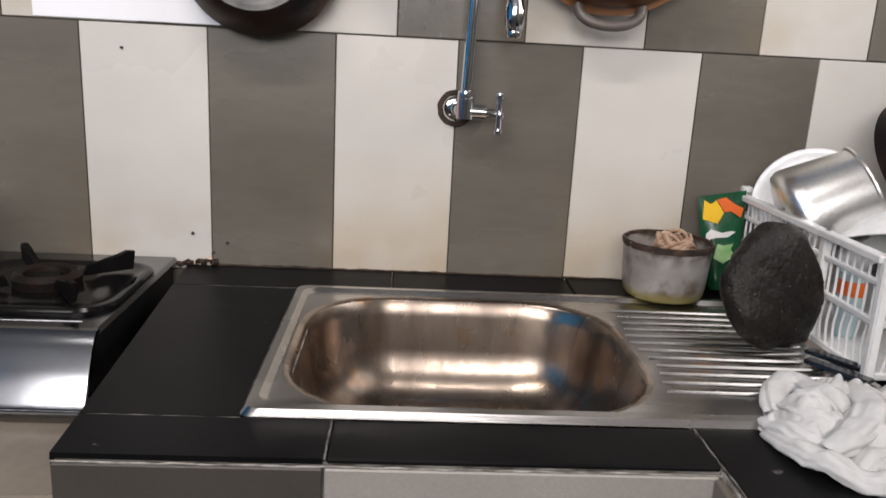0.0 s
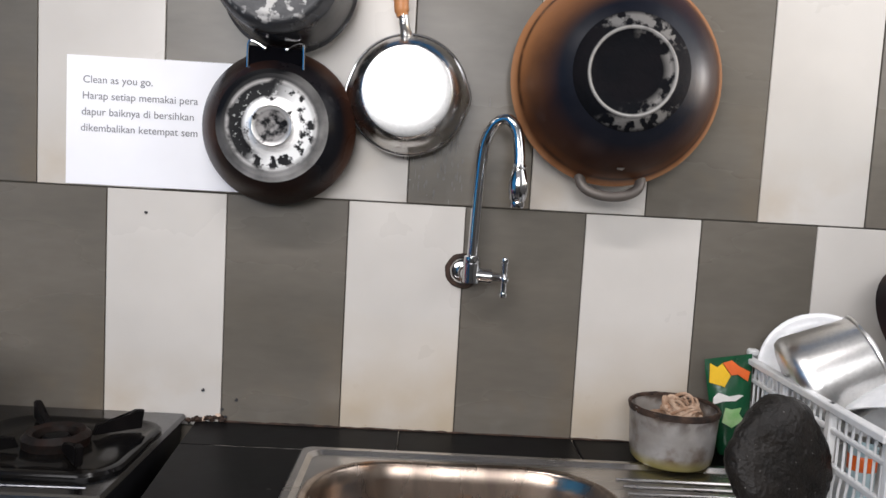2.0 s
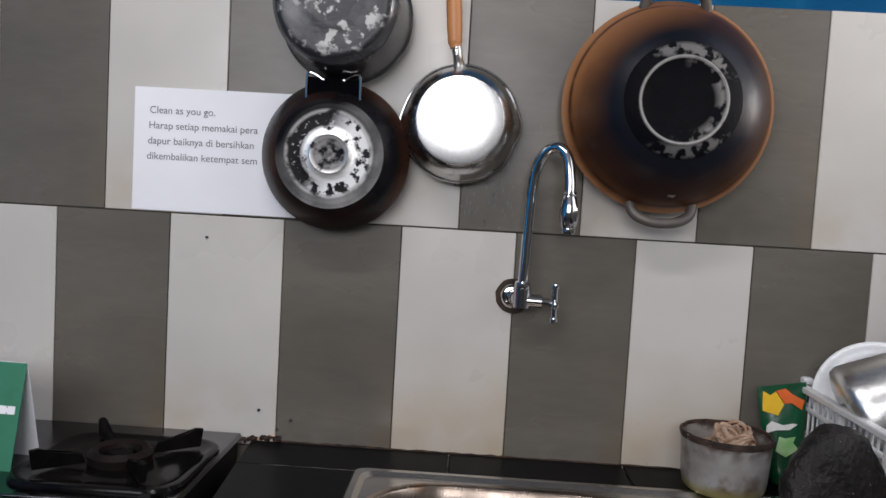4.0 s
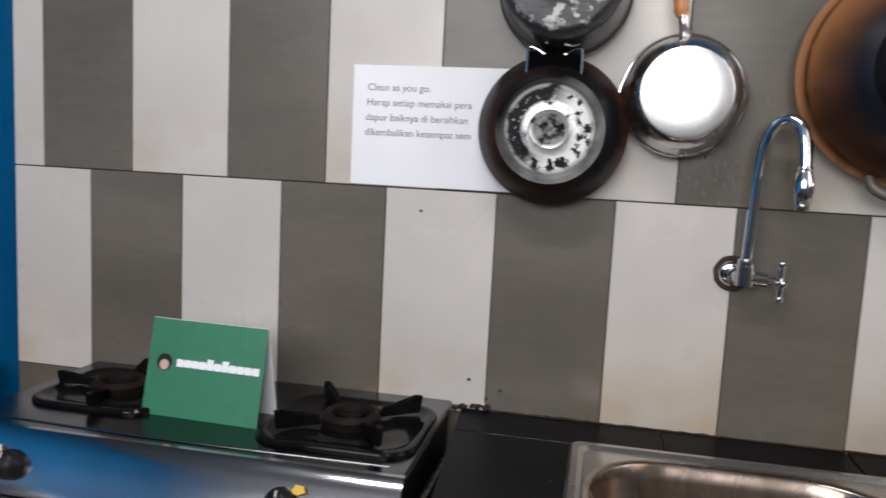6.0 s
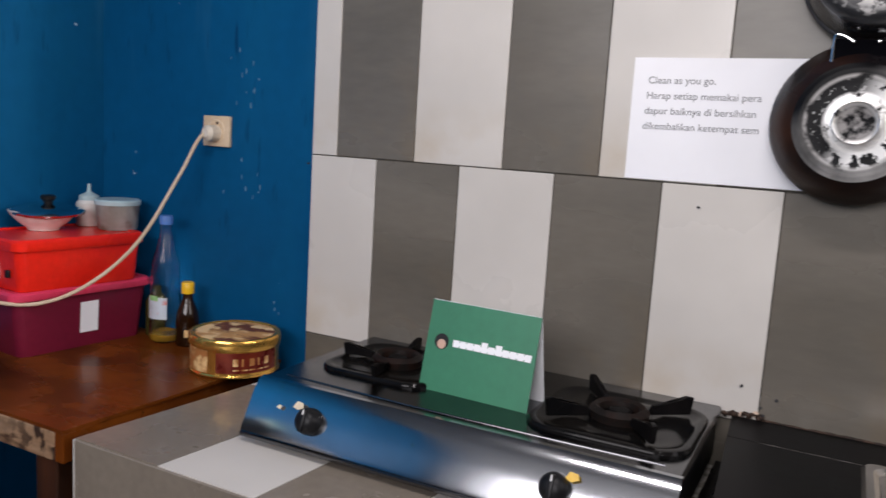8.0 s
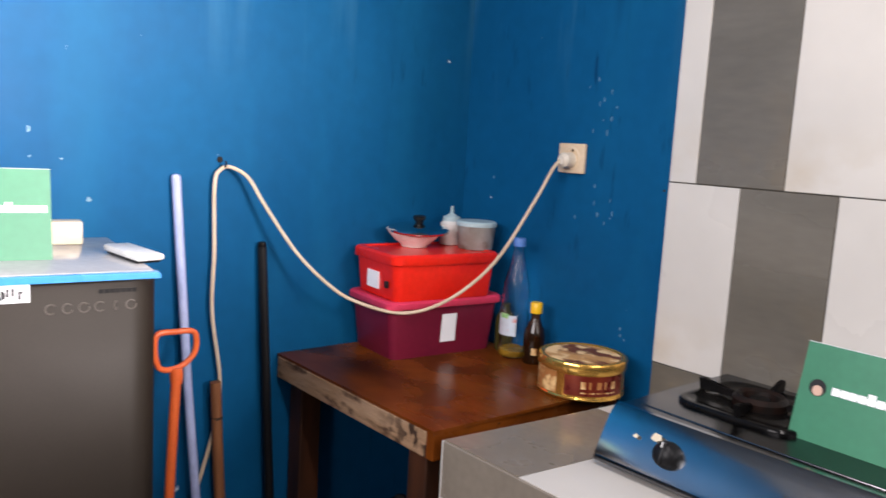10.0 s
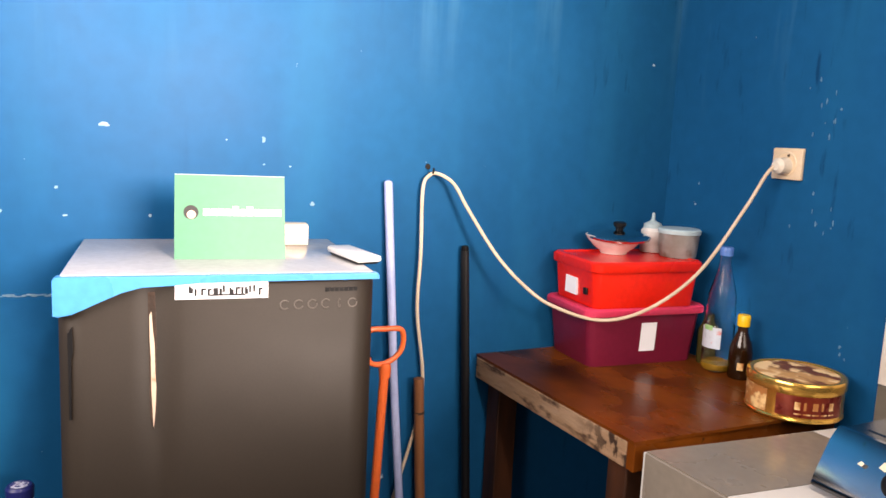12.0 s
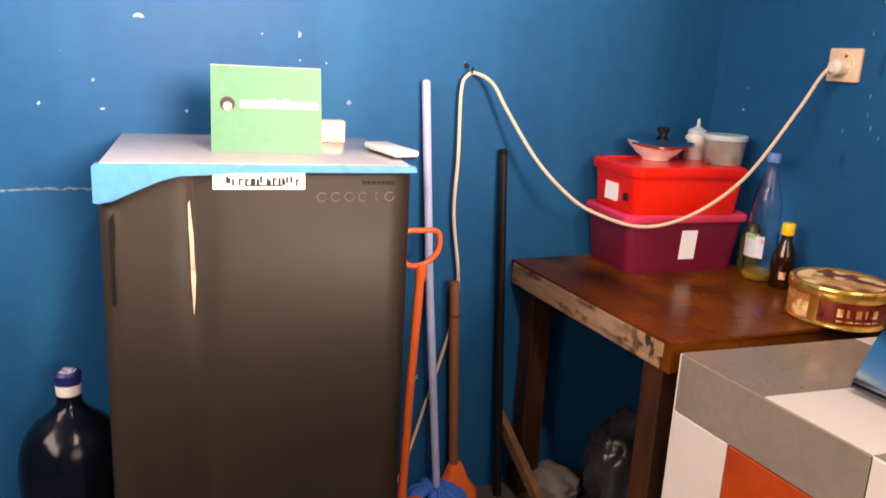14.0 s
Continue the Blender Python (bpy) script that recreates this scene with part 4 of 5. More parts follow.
# ---------------------------------------------------------------- folded table cards
def tent_card(m, w, h, d, label):
    """A folded card: two leaning leaves, with a printed band and a round mark."""
    card = thing("table_card", m, label, "table card", "promotional table cards")
    lean = math.degrees(math.atan2(d / 2, h))
    fm = pose(0, -d / 2, 0) @ pose(0, 0, 0, -lean, 0, 0)
    fl = math.hypot(h, d / 2)
    part("front_leaf", box((-w / 2, -0.0005, 0), (w / 2, 0.0008, fl)), M_GREENC, card, "green printed front", at=fm, smooth=False)
    bm2 = pose(0, d / 2, 0) @ pose(0, 0, 0, lean, 0, 0)
    part("back_leaf", box((-w / 2, -0.0008, 0), (w / 2, 0.0005, fl)), M_PAPER, card, "white back", at=bm2, smooth=False)
    bars = bmesh.new()
    for k in range(11):
        x = -w * 0.245 + k * w * 0.0655
        box((x, -0.0016, fl * 0.515), (x + w * 0.056, -0.0009, fl * (0.625 if k in (4, 6) else 0.592)), bm=bars)
    box((-w * 0.245, -0.0013, fl * 0.53), (w * 0.46, -0.0009, fl * 0.575), bm=bars)
    part("printed_band", bars, M_PAPER, card, "white unreadable lettering band", at=fm, smooth=False)
    part("round_mark", lathe([(0, 0.0016), (w * 0.066, 0.0016), (w * 0.066, 0.0009)], 24, m=pose(-w * 0.355, 0, fl * 0.55) @ FACING), M_BLACKINK, card, "dark round printed mark", at=fm)
    part("mark_centre", lathe([(0, 0.0021), (w * 0.040, 0.0021), (w * 0.040, 0.0014)], 20, m=pose(-w * 0.352, 0, fl * 0.522) @ FACING), M_FACE, card, at=fm)
    return card


tent_card(pose(0.173, -0.2185, DECK + ST), 0.206, 0.153, 0.072, "green folded table card standing on the gas stove").rotation_euler = (0, 0, radians(-2.5))

# ---------------------------------------------------------------- things round the drainer
tub = thing("plastic_tub", pose(1.345, -0.112, TOP + 0.010), "cloudy plastic tub with a grimy rim holding a scrubber", "tub")
M_TUBWALL = M_TUB.copy()
overlay(M_TUBWALL, (0.32, 0.27, 0.09), 5, 0.15, 0.25, zrange=(2, 0.020, 0.006))
overlay(M_TUBWALL, (0.05, 0.030, 0.02), 34, 0.44, 0.56, zrange=(2, 0.055, 0.088))
part("cup", lathe([(0, 0.0), (0.058, 0.0), (0.063, 0.006), (0.0655, 0.02), (0.070, 0.088), (0.0675, 0.088), (0.062, 0.02), (0.058, 0.006), (0, 0.005)], 40), M_TUBWALL, tub)
rng = random.Random(3)
jag = [rng.uniform(-0.006, 0.006) for _ in range(40)]
part("grimy_rim", lathe([(0.0668, 0.082), (0.0700, 0.080), (0.0712, 0.086), (0.0700, 0.0905), (0.067, 0.090), (0.0664, 0.085)], 40, wobble=lambda a, z: 1 + jag[int(a * 39.9 / 6.2832)] * 4.0 * (z - 0.07) / 0.02), M_GRIME, tub, "brown grime crust")
part("dregs", lathe([(0, 0.016), (0.0615, 0.016), (0.0605, 0.006), (0, 0.006)], 32), M_YELLOWW, tub, "yellowish soapy water")
scrub = part("scrubber", lathe([(0, 0.075), (0.045, 0.068), (0.05, 0.04), (0.03, 0.02), (0, 0.02)], 24), M_SCRUB, tub, "pinkish brown mesh scrubber")
for k in range(34):
    a0, h0 = rng.uniform(0, 6.28), rng.uniform(0.068, 0.090)
    part("strand", tube([(0.012 + 0.032 * math.cos(a0 + q * 0.5) * (1 - 0.022 * k), 0.032 * math.sin(a0 + q * 0.5), h0 + 0.012 * math.sin(q + k) - 0.0015 * abs(q - 5)) for q in range(9)], rng.uniform(0.0014, 0.0032), 7, smooth_n=2), M_SCRUB, scrub)

pouch = thing("detergent_pouch", pose(1.464, -0.060, TOP + 0.004, -8, 0, -4), "green dish soap refill pouch with yellow and white print", "pouch")
pl = []
for z, w, t, off in ((0.0, 0.046, 0.030, 0.0), (0.004, 0.050, 0.034, 0.0), (0.05, 0.058, 0.028, -0.002), (0.10, 0.070, 0.018, -0.006), (0.140, 0.077, 0.006, -0.009), (0.147, 0.078, 0.002, -0.010), (0.163, 0.079, 0.0016, -0.011)):
    pl.append([(off + x * w / 2, y * t / 2 + 0.0012 * math.sin(9 * x + 40 * z), z + 0.09 * x * w * min(1, z / 0.1)) for x, y in ((-1, 0), (-0.85, -0.6), (-0.4, -1), (0.4, -1), (0.85, -0.6), (1, 0), (0.85, 0.6), (0.4, 1), (-0.4, 1), (-0.85, 0.6))])
part("bag", loft(pl), M_POUCH, pouch, angle=50)
FLAT = pose(0, 0, 0, -7.5, 0, 0)
part("yellow_print", plate([(-0.043, 0.116), (-0.018, 0.110), (-0.008, 0.129), (-0.022, 0.149), (-0.030, 0.142), (-0.042, 0.148)], -0.0250, -0.0225, m=FLAT), M_YEL, pouch)
part("orange_print", plate([(-0.021, 0.150), (-0.007, 0.130), (0.004, 0.132), (0.020, 0.122), (0.024, 0.138), (0.006, 0.146), (-0.006, 0.155)], -0.0252, -0.0225, m=FLAT), M_ORA, pouch)
part("pale_swash", plate([(-0.037, 0.080), (-0.020, 0.086), (0.000, 0.088), (0.013, 0.098), (0.006, 0.099), (-0.010, 0.095), (-0.028, 0.100), (-0.036, 0.092)], -0.0248, -0.0225, m=FLAT), M_WHITEM, pouch, "white swash print")
part("pale_print", plate([(-0.022, 0.052), (-0.006, 0.044), (0.014, 0.058), (0.006, 0.068), (0.010, 0.078), (-0.006, 0.074), (-0.016, 0.076)], -0.0245, -0.0225, m=FLAT), M_LIME, pouch)

stone = thing("stone_mortar", pose(1.428, -0.325, TOP + 0.0115), "round black volcanic stone mortar leaning on the dish rack", "stone mortar")
lump = lambda a, z: 1 + 0.030 * math.sin(2 * a + 0.4) - 0.016 * math.sin(3 * a + 1) + 0.018 * math.sin(5 * a + z * 60) + 0.010 * math.sin(9 * a)
sm = lathe([(0, -0.012), (0.035, -0.013), (0.070, -0.020), (0.080, -0.016), (0.087, -0.002), (0.085, 0.016), (0.072, 0.034), (0.045, 0.044), (0.0, 0.047)], 48, wobble=lump)
bmesh.ops.subdivide_edges(sm, edges=sm.edges[:], cuts=1, use_grid_fill=True)
for v in sm.verts:
    v.co = v.co * 1.0 + v.co.normalized() * (0.008 * noise.noise(v.co * 16) + 0.004 * noise.noise(v.co * 45) + 0.0015 * noise.noise(v.co * 140))
part("mortar", sm, M_STONE, stone, at=pose(-0.011, -0.006, 0.077, 72, 0, 20) @ Matrix.Diagonal((0.95, 0.96, 0.72, 1.0)), angle=80)

# ---------------------------------------------------------------- dish rack and what is in it
rack = thing("dish_rack", pose(1.500, -0.435, TOP + 0.006, 0, 0, 0), "white plastic dish rack with slatted sides full of pans", "dish rack")
RW, RL, RH = 0.36, 0.425, 0.158


def rack_side(m, length):
    """A slatted side panel: rails and curved slats, length along local x."""
    for z0, z1 in ((0.0, 0.010), (0.068, 0.077), (0.118, 0.125), (RH - 0.010, RH)):
        part("rail", box((0, -0.004, z0), (length, 0.004 if z1 < RH else 0.012, z1), 0.0015, 1), M_WHITEP, rack, at=m)
    n = int(length / 0.0165)
    for k in range(1, n):
        x = k * length / n
        part("slat", tube([(x, 0, 0.008), (x + 0.005, 0, 0.04), (x, 0, 0.072), (x, 0, 0.12), (x, 0, RH - 0.006)], 0.0019, 6, smooth_n=3), M_WHITEP, rack, at=m)
    for x in (0.0, length * 0.33, length * 0.66, length):
        part("post", box((x - 0.007, -0.006, 0), (x + 0.007, 0.006, RH), 0.002, 1), M_WHITEP, rack, at=m)


rack_side(pose(0, 0, 0, 0, 0, 90), RL)
rack_side(pose(0, 0, 0), RW)
rack_side(pose(RW, 0, 0, 0, 0, 90), RL)
rack_side(pose(0, RL, 0), RW)
part("floor_plate", box((0, 0, 0.004), (RW, RL, 0.009), 0.001, 1), M_WHITEP, rack)
part("corner_lug", box((-0.004, RL - 0.014, RH), (0.014, RL + 0.006, RH + 0.012), 0.003, 1), M_WHITEP, rack)

pan2 = thing("aluminium_pan", Matrix.Translation((1.614, -0.178, 1.062)) @ Vector((-0.80, 0.16, -0.46)).to_track_quat("Z", "Y").to_matrix().to_4x4(), "bright aluminium pan lying on its side on the dish rack", "pan")
PANS = 1.06
part("pan", lathe([(PANS * r, PANS * z) for r, z in [(0.064, 0.0), (0.067, 0.001), (0.067, 0.004), (0.064, 0.006), (0.073, 0.084), (0.074, 0.098), (0.070, 0.107), (0.060, 0.111), (0.0, 0.112), (0.0, 0.108), (0.058, 0.107), (0.069, 0.096), (0.061, 0.003), (0.064, 0.0)]], 56), M_ALU, pan2, angle=50)
plate1 = thing("white_plate", pose(1.590, -0.078, 1.016, 66, 0, -34), "white melamine plate standing in the dish rack", "plate")
part("plate", lathe([(0, 0.0), (0.055, 0.0), (0.068, 0.006), (0.092, 0.015), (0.0935, 0.017), (0.0915, 0.018), (0.067, 0.009), (0.058, 0.003), (0, 0.003)], 48), M_PLATE, plate1, angle=50)
bowl2 = thing("white_bowl", pose(1.646, -0.215, 1.030, 152, 12, 0), "white bowl turned over in the dish rack", "bowl")
part("bowl", lathe([(0, 0.0), (0.03, 0.0), (0.05, 0.010), (0.085, 0.048), (0.092, 0.060), (0.090, 0.061), (0.082, 0.048), (0.048, 0.013), (0, 0.003)], 48), M_PLATE, bowl2, angle=50)
glassb = thing("glass_bowl", pose(1.655, -0.315, 0.985, 160, 0, 0), "clear glass bowl turned over in the dish rack", "bowl")
part("bowl", lathe([(0, 0.0), (0.03, 0.0), (0.05, 0.008), (0.070, 0.045), (0.072, 0.060), (0.070, 0.060), (0.066, 0.045), (0.047, 0.011), (0, 0.004)], 40), M_GLASS, glassb)
redcup = thing("striped_cup", pose(1.545, -0.300, TOP + 0.0155), "pale cup with an orange band inside the dish rack", "cup")
part("cup", lathe([(0, 0), (0.016, 0), (0.019, 0.092), (0.0175, 0.092), (0.0145, 0.003), (0, 0.003)], 28), M_GREYLID, redcup)
part("orange_band", lathe([(0.0183, 0.060), (0.0188, 0.061), (0.0193, 0.080), (0.0188, 0.081)], 28), M_ORA, redcup, "orange band")
# added bowl that darkens the rack behind its slats, in place of dark pans
dark_bowl = thing("black_bowl", pose(1.685, -0.290, TOP + 0.0155), "black bowl standing in for dark pans inside the dish rack", "bowl")
part("bowl", lathe([(0, 0), (0.060, 0), (0.066, 0.004), (0.094, 0.078), (0.098, 0.082), (0.095, 0.084), (0.090, 0.078), (0.062, 0.006), (0, 0.004)], 48), M_BLACKP, dark_bowl, angle=50)
darkpan = thing("black_pan", pose(1.745, -0.100, 1.100, 60, 0, 20), "black pan standing behind the aluminium pan", "pan")
part("pan", lathe([(0.10, 0), (0.104, 0.002), (0.090, 0.04), (0.0, 0.045), (0, 0.041), (0.088, 0.037), (0.099, 0.002)], 40), M_CARBON, darkpan)
for k, (y, ln) in enumerate(((-0.455, 0.062), (-0.425, 0.056))):
    tr = thing("metal_tray", pose(1.472 + 0.016 * k, y + 0.02, TOP + 0.0105 + 0.002 * k, 0, 0, -56), "dull dark steel tray edge beside the dish rack", "tray")
    part("tray", box((-0.05, -0.009, 0), (ln - 0.03, 0.009, 0.006), 0.0015, 1), M_STOVETOP, tr)

# crumpled cloth: a low bunched sheet with rolled folds lying over it
CLOTH_X, CLOTH_Y = 1.420, -0.585


def cloth_height(x, y, u):
    """Bunched folds: rounded crests with sharp valleys, drawn out along a bent direction."""
    q = Vector((x - CLOTH_X, y - CLOTH_Y, 0))
    q += 0.020 * Vector((noise.noise(q * 14 + Vector((2, 7, 1))), noise.noise(q * 14 + Vector((9, 3, 4))), 0))
    r = Vector((q.x * 0.80 + q.y * 0.60, -q.x * 0.60 + q.y * 0.80, 0))
    folds = abs(noise.noise(Vector((r.x * 11, r.y * 24, 0.3))))
    cross = abs(noise.noise(Vector((q.x * 30 + 4, q.y * 17, 2.1))))
    small = abs(noise.noise(q * 62 + Vector((1, 1, 5))))
    dome = max(0.0, 1 - u ** 2.4) ** 0.5
    return max(0.002, dome * (0.010 + 0.034 * folds ** 0.75 + 0.024 * cross ** 0.8 + 0.010 * small) + 0.006 * folds * (u < 1))


OUT = [0.160, 0.150, 0.115, 0.095, 0.105, 0.112, 0.110, 0.095, 0.097, 0.102, 0.120, 0.150]
cl = bmesh.new()
prev = None
for i in range(91):
    u = i / 90
    row = []
    for k in range(200):
        a = 2 * math.pi * k / 200
        f = k / 200 * 12
        e = (1 - math.cos(math.pi * (f % 1))) / 2
        R = OUT[int(f) % 12] * (1 - e) + OUT[(int(f) + 1) % 12] * e + 0.004 * math.sin(9 * a) + 0.0025 * math.sin(17 * a + 1)
        x, y = CLOTH_X + R * u * math.cos(a), CLOTH_Y + R * u * math.sin(a)
        edge = math.sqrt(max(0.0, 1 - max(0.0, (u - 0.90) / 0.10) ** 2))
        row.append(cl.verts.new((x - CLOTH_X, y - CLOTH_Y, cloth_height(x, y, u) * edge if i < 90 else 0.0)))
    if prev:
        for k in range(200):
            cl.faces.new((prev[k], row[k], row[(k + 1) % 200], prev[(k + 1) % 200]))
    prev = row
FOLDS = [
    (0.013, 0.020, ((1.330, -0.552), (1.352, -0.500), (1.385, -0.486), (1.384, -0.540), (1.365, -0.560))),
    (0.012, 0.010, ((1.312, -0.575), (1.318, -0.625), (1.330, -0.655), (1.352, -0.676), (1.385, -0.690), (1.430, -0.690))),
    (0.015, 0.026, ((1.395, -0.490), (1.425, -0.520), (1.420, -0.575), (1.376, -0.622), (1.336, -0.638))),
    (0.010, 0.024, ((1.345, -0.535), (1.344, -0.575), (1.366, -0.596), (1.402, -0.590))),
    (0.011, 0.014, ((1.316, -0.556), (1.324, -0.592), (1.338, -0.622), (1.366, -0.634))),
    (0.014, 0.018, ((1.440, -0.486), (1.460, -0.520), (1.470, -0.570), (1.450, -0.630), (1.400, -0.662))),
    (0.012, 0.014, ((1.356, -0.662), (1.390, -0.646), (1.425, -0.650), (1.470, -0.668))),
    (0.012, 0.012, ((1.480, -0.510), (1.510, -0.560), (1.515, -0.610), (1.490, -0.650))),
    (0.008, 0.032, ((1.372, -0.520), (1.390, -0.552), (1.398, -0.575))),
]
for r, z, pts in FOLDS:
    pts = smooth_path([(x - CLOTH_X, y - CLOTH_Y, z) for x, y in pts], 9)
    last = len(pts) - 1
    bent = [p + Vector((0, 0, 0.006 * noise.noise(p * 45) - 0.010 * (1 - math.sin(math.pi * k / last)))) for k, p in enumerate(pts)]
    rings = []
    for k, p in enumerate(bent):
        d = (bent[min(k + 1, last)] - bent[max(k - 1, 0)]).normalized()
        side = Vector((-d.y, d.x, 0)).normalized()
        rr = r * (0.25 + 0.75 * math.sin(math.pi * (0.05 + 0.90 * k / last)) ** 0.5)
        loop = []
        for q in range(30):
            a = 2 * math.pi * q / 30
            pleat = 0.80 + 0.75 * abs(noise.noise(Vector((1.5 * math.cos(a), 1.5 * math.sin(a), 0.045 * k + 7 * r * 100)))) + 0.25 * abs(noise.noise(Vector((4 * math.cos(a), 4 * math.sin(a), 0.12 * k))))
            loop.append(cl.verts.new(p + rr * pleat * (1.35 * math.cos(a) * side + 0.85 * math.sin(a) * Vector((0, 0, 1)))))
        rings.append(loop)
    for a, b in zip(rings, rings[1:]):
        for q in range(30):
            cl.faces.new((a[q], b[q], b[(q + 1) % 30], a[(q + 1) % 30]))
for v in cl.verts:
    if v.co.z > 0.004:
        v.co.z += 0.0035 * abs(noise.noise(v.co * 75)) - 0.0008
bmesh.ops.remove_doubles(cl, verts=cl.verts[:], dist=0.00001)
cloth = tagged(part("dish_cloth", cl, M_CLOTH, at=pose(CLOTH_X, CLOTH_Y, TOP + 0.0015), angle=180), "crumpled white cotton cloth lying on the black counter", "cloth")

# ---------------------------------------------------------------- wooden table
TZ = 0.776
table = thing("wooden_table", pose(0, 0, 0), "dark red-brown wooden table with a worn bare edge", "table")
Q = [(-1.036, -0.576), (-0.430, -0.578), (-0.418, -0.024), (-1.036, -0.024)]
part("tabletop", loft([[(x, y, TZ - 0.0065) for x, y in Q], [(x, y, TZ) for x, y in Q]]), M_TABLE, table, smooth=False)
part("front_edge", box((-1.033, -0.5775, TZ - 0.060), (-0.452, -0.550, TZ - 0.0065), 0.003), M_TABLEEDGE, table, "worn pale front edge", smooth=False)
part("side_apron", box((-0.452, -0.577, TZ - 0.060), (-0.430, -0.030, TZ - 0.0065), 0.002), M_TABLE, table, smooth=False)
for x, y in ((-1.000, -0.515), (-0.480, -0.545), (-1.000, -0.075), (-0.470, -0.075)):
    part("leg", box((x - 0.028, y - 0.028, FLOOR), (x + 0.028, y + 0.028, TZ - 0.0065), 0.003), M_LEG, table, smooth=False)
part("back_rail", box((-0.975, -0.085, TZ - 0.07), (-0.495, -0.060, TZ - 0.0065), 0.002), M_TABLE, table, smooth=False)


def crate(name, m, w, d, h, mt, lid_mt, lid, label, lidlabel, taper=0.9, over=0.008):
    """A tapered storage box with a lid; w along local x, d along local y."""
    b = thing(name, m, label, "storage box")
    part("body", loft([[(x * s, y * s, z) for x, y in rounded(w, d, 0.022)] for s, z in ((taper - 0.01, 0.0), (taper, 0.004), (1.0, h - lid))]), mt, b)
    part("lid", loft([[(x, y, z) for x, y in rounded(w + over * 2 + e, d + over * 2 + e, 0.026)] for e, z in ((0, h - lid), (0.004, h - lid + 0.003), (0.004, h - 0.005), (-0.006, h), (-0.03, h), (-0.034, h - 0.003))]), lid_mt, b, lidlabel)
    return b


pb = crate("storage_box", pose(-0.925, -0.212, TZ, 0, 0, -5), 0.200, 0.330, 0.146, M_PURPLE, M_PINK, 0.020, "plum plastic storage box with a pink lid on the wooden table", "pink lid", 0.92)
part("label", box((0.0975, -0.014, 0.040), (0.0990, 0.030, 0.112)), M_PAPER, pb, "white paper label", at=pose(-0.0045, 0, 0, 0, 3.4, 0), smooth=False)
rb = crate("storage_box", pose(-0.915, -0.225, TZ + 0.1465, 0, 0, -6), 0.205, 0.300, 0.114, M_RED, M_RED, 0.026, "bright red plastic box stacked on the plum one", "red lid", 0.95, 0.006)
part("label", box((-0.035, -0.1505, 0.020), (0.020, -0.1455, 0.062)), M_PAPER, rb, "white paper label", smooth=False)
part("latch", box((0.055, -0.1535, 0.030), (0.068, -0.1465, 0.046), 0.001), M_BLACKP, rb)

RT = TZ + 0.1465 + 0.112
fb = thing("food_bowl", pose(-0.965, -0.228, RT), "white bowl under a steel pan lid with a black knob", "bowl")
fb.scale = (1.28, 1.28, 1.20)
part("bowl", lathe([(0, 0), (0.026, 0), (0.028, 0.005), (0.040, 0.014), (0.054, 0.030), (0.058, 0.038), (0.056, 0.039), (0.038, 0.017), (0, 0.006)], 40), M_WHITEM, fb)
lidp = part("lid", lathe([(0.056, 0.034), (0.0615, 0.035), (0.0625, 0.039), (0.060, 0.042), (0.045, 0.047), (0.020, 0.051), (0, 0.052), (0, 0.049), (0.045, 0.044), (0.056, 0.037)], 40), M_CHROME, fb, "steel lid with a rolled edge", at=pose(0.006, 0.006, 0, 3, 4, 0))
part("knob", lathe([(0, 0.050), (0.007, 0.050), (0.008, 0.056), (0.0125, 0.061), (0.0130, 0.066), (0.011, 0.068), (0, 0.068)], 20), M_BLACKP, lidp, "black knob")
sq = thing("squeeze_bottle", pose(-0.972, -0.098, RT), "small white squeeze bottle with a pointed nozzle", "bottle")
sq.scale = (1.25, 1.25, 1.12)
part("bottle", lathe([(0, 0), (0.022, 0), (0.024, 0.004), (0.024, 0.050), (0.018, 0.058), (0, 0.058)], 28), M_WHITEM, sq)
part("cap", lathe([(0.019, 0.056), (0.019, 0.066), (0.008, 0.072), (0.004, 0.076), (0.003, 0.092), (0, 0.093)], 24), M_GREYLID, sq)
ct = thing("clear_tub", pose(-0.885, -0.085, RT), "translucent round tub with a pale teal lid", "tub")
ct.scale = (1.15, 1.15, 1.15)
part("tub", lathe([(0, 0), (0.038, 0), (0.040, 0.004), (0.044, 0.054), (0, 0.054)], 36), M_TUB, ct)
part("lid", lathe([(0.046, 0.052), (0.047, 0.060), (0.044, 0.063), (0, 0.062)], 36), M_GREYLID, ct, "pale teal lid")

bt = thing("plastic_bottle", pose(-0.735, -0.072, TZ), "clear plastic bottle with a blue cap and a little oil", "bottle")
bpz = [(0, 0), (0.028, 0), (0.036, 0.008), (0.0365, 0.05), (0.0345, 0.055), (0.0365, 0.06), (0.0365, 0.115), (0.0335, 0.120), (0.0360, 0.127), (0.0335, 0.134), (0.0358, 0.142), (0.0330, 0.149), (0.0350, 0.157), (0.0322, 0.164), (0.0342, 0.172), (0.0318, 0.179), (0.0330, 0.188), (0.0285, 0.205), (0.0225, 0.226), (0.0165, 0.248), (0.0135, 0.266), (0.0125, 0.285)]
part("bottle", lathe(bpz + [(0.0115, 0.285), (0.0125, 0.266), (0.0215, 0.226), (0.0305, 0.188), (0.0320, 0.150), (0.0345, 0.11), (0.0345, 0.02), (0.030, 0.0035), (0, 0.003)], 40), M_GLASS, bt, angle=60).visible_shadow = False
part("oil", lathe([(0, 0.004), (0.030, 0.005), (0.034, 0.012), (0.034, 0.020), (0, 0.020)], 32), M_OIL, bt, "yellow oil")
lb = band(0.0374, 0.060, 0.112, -125, -38)
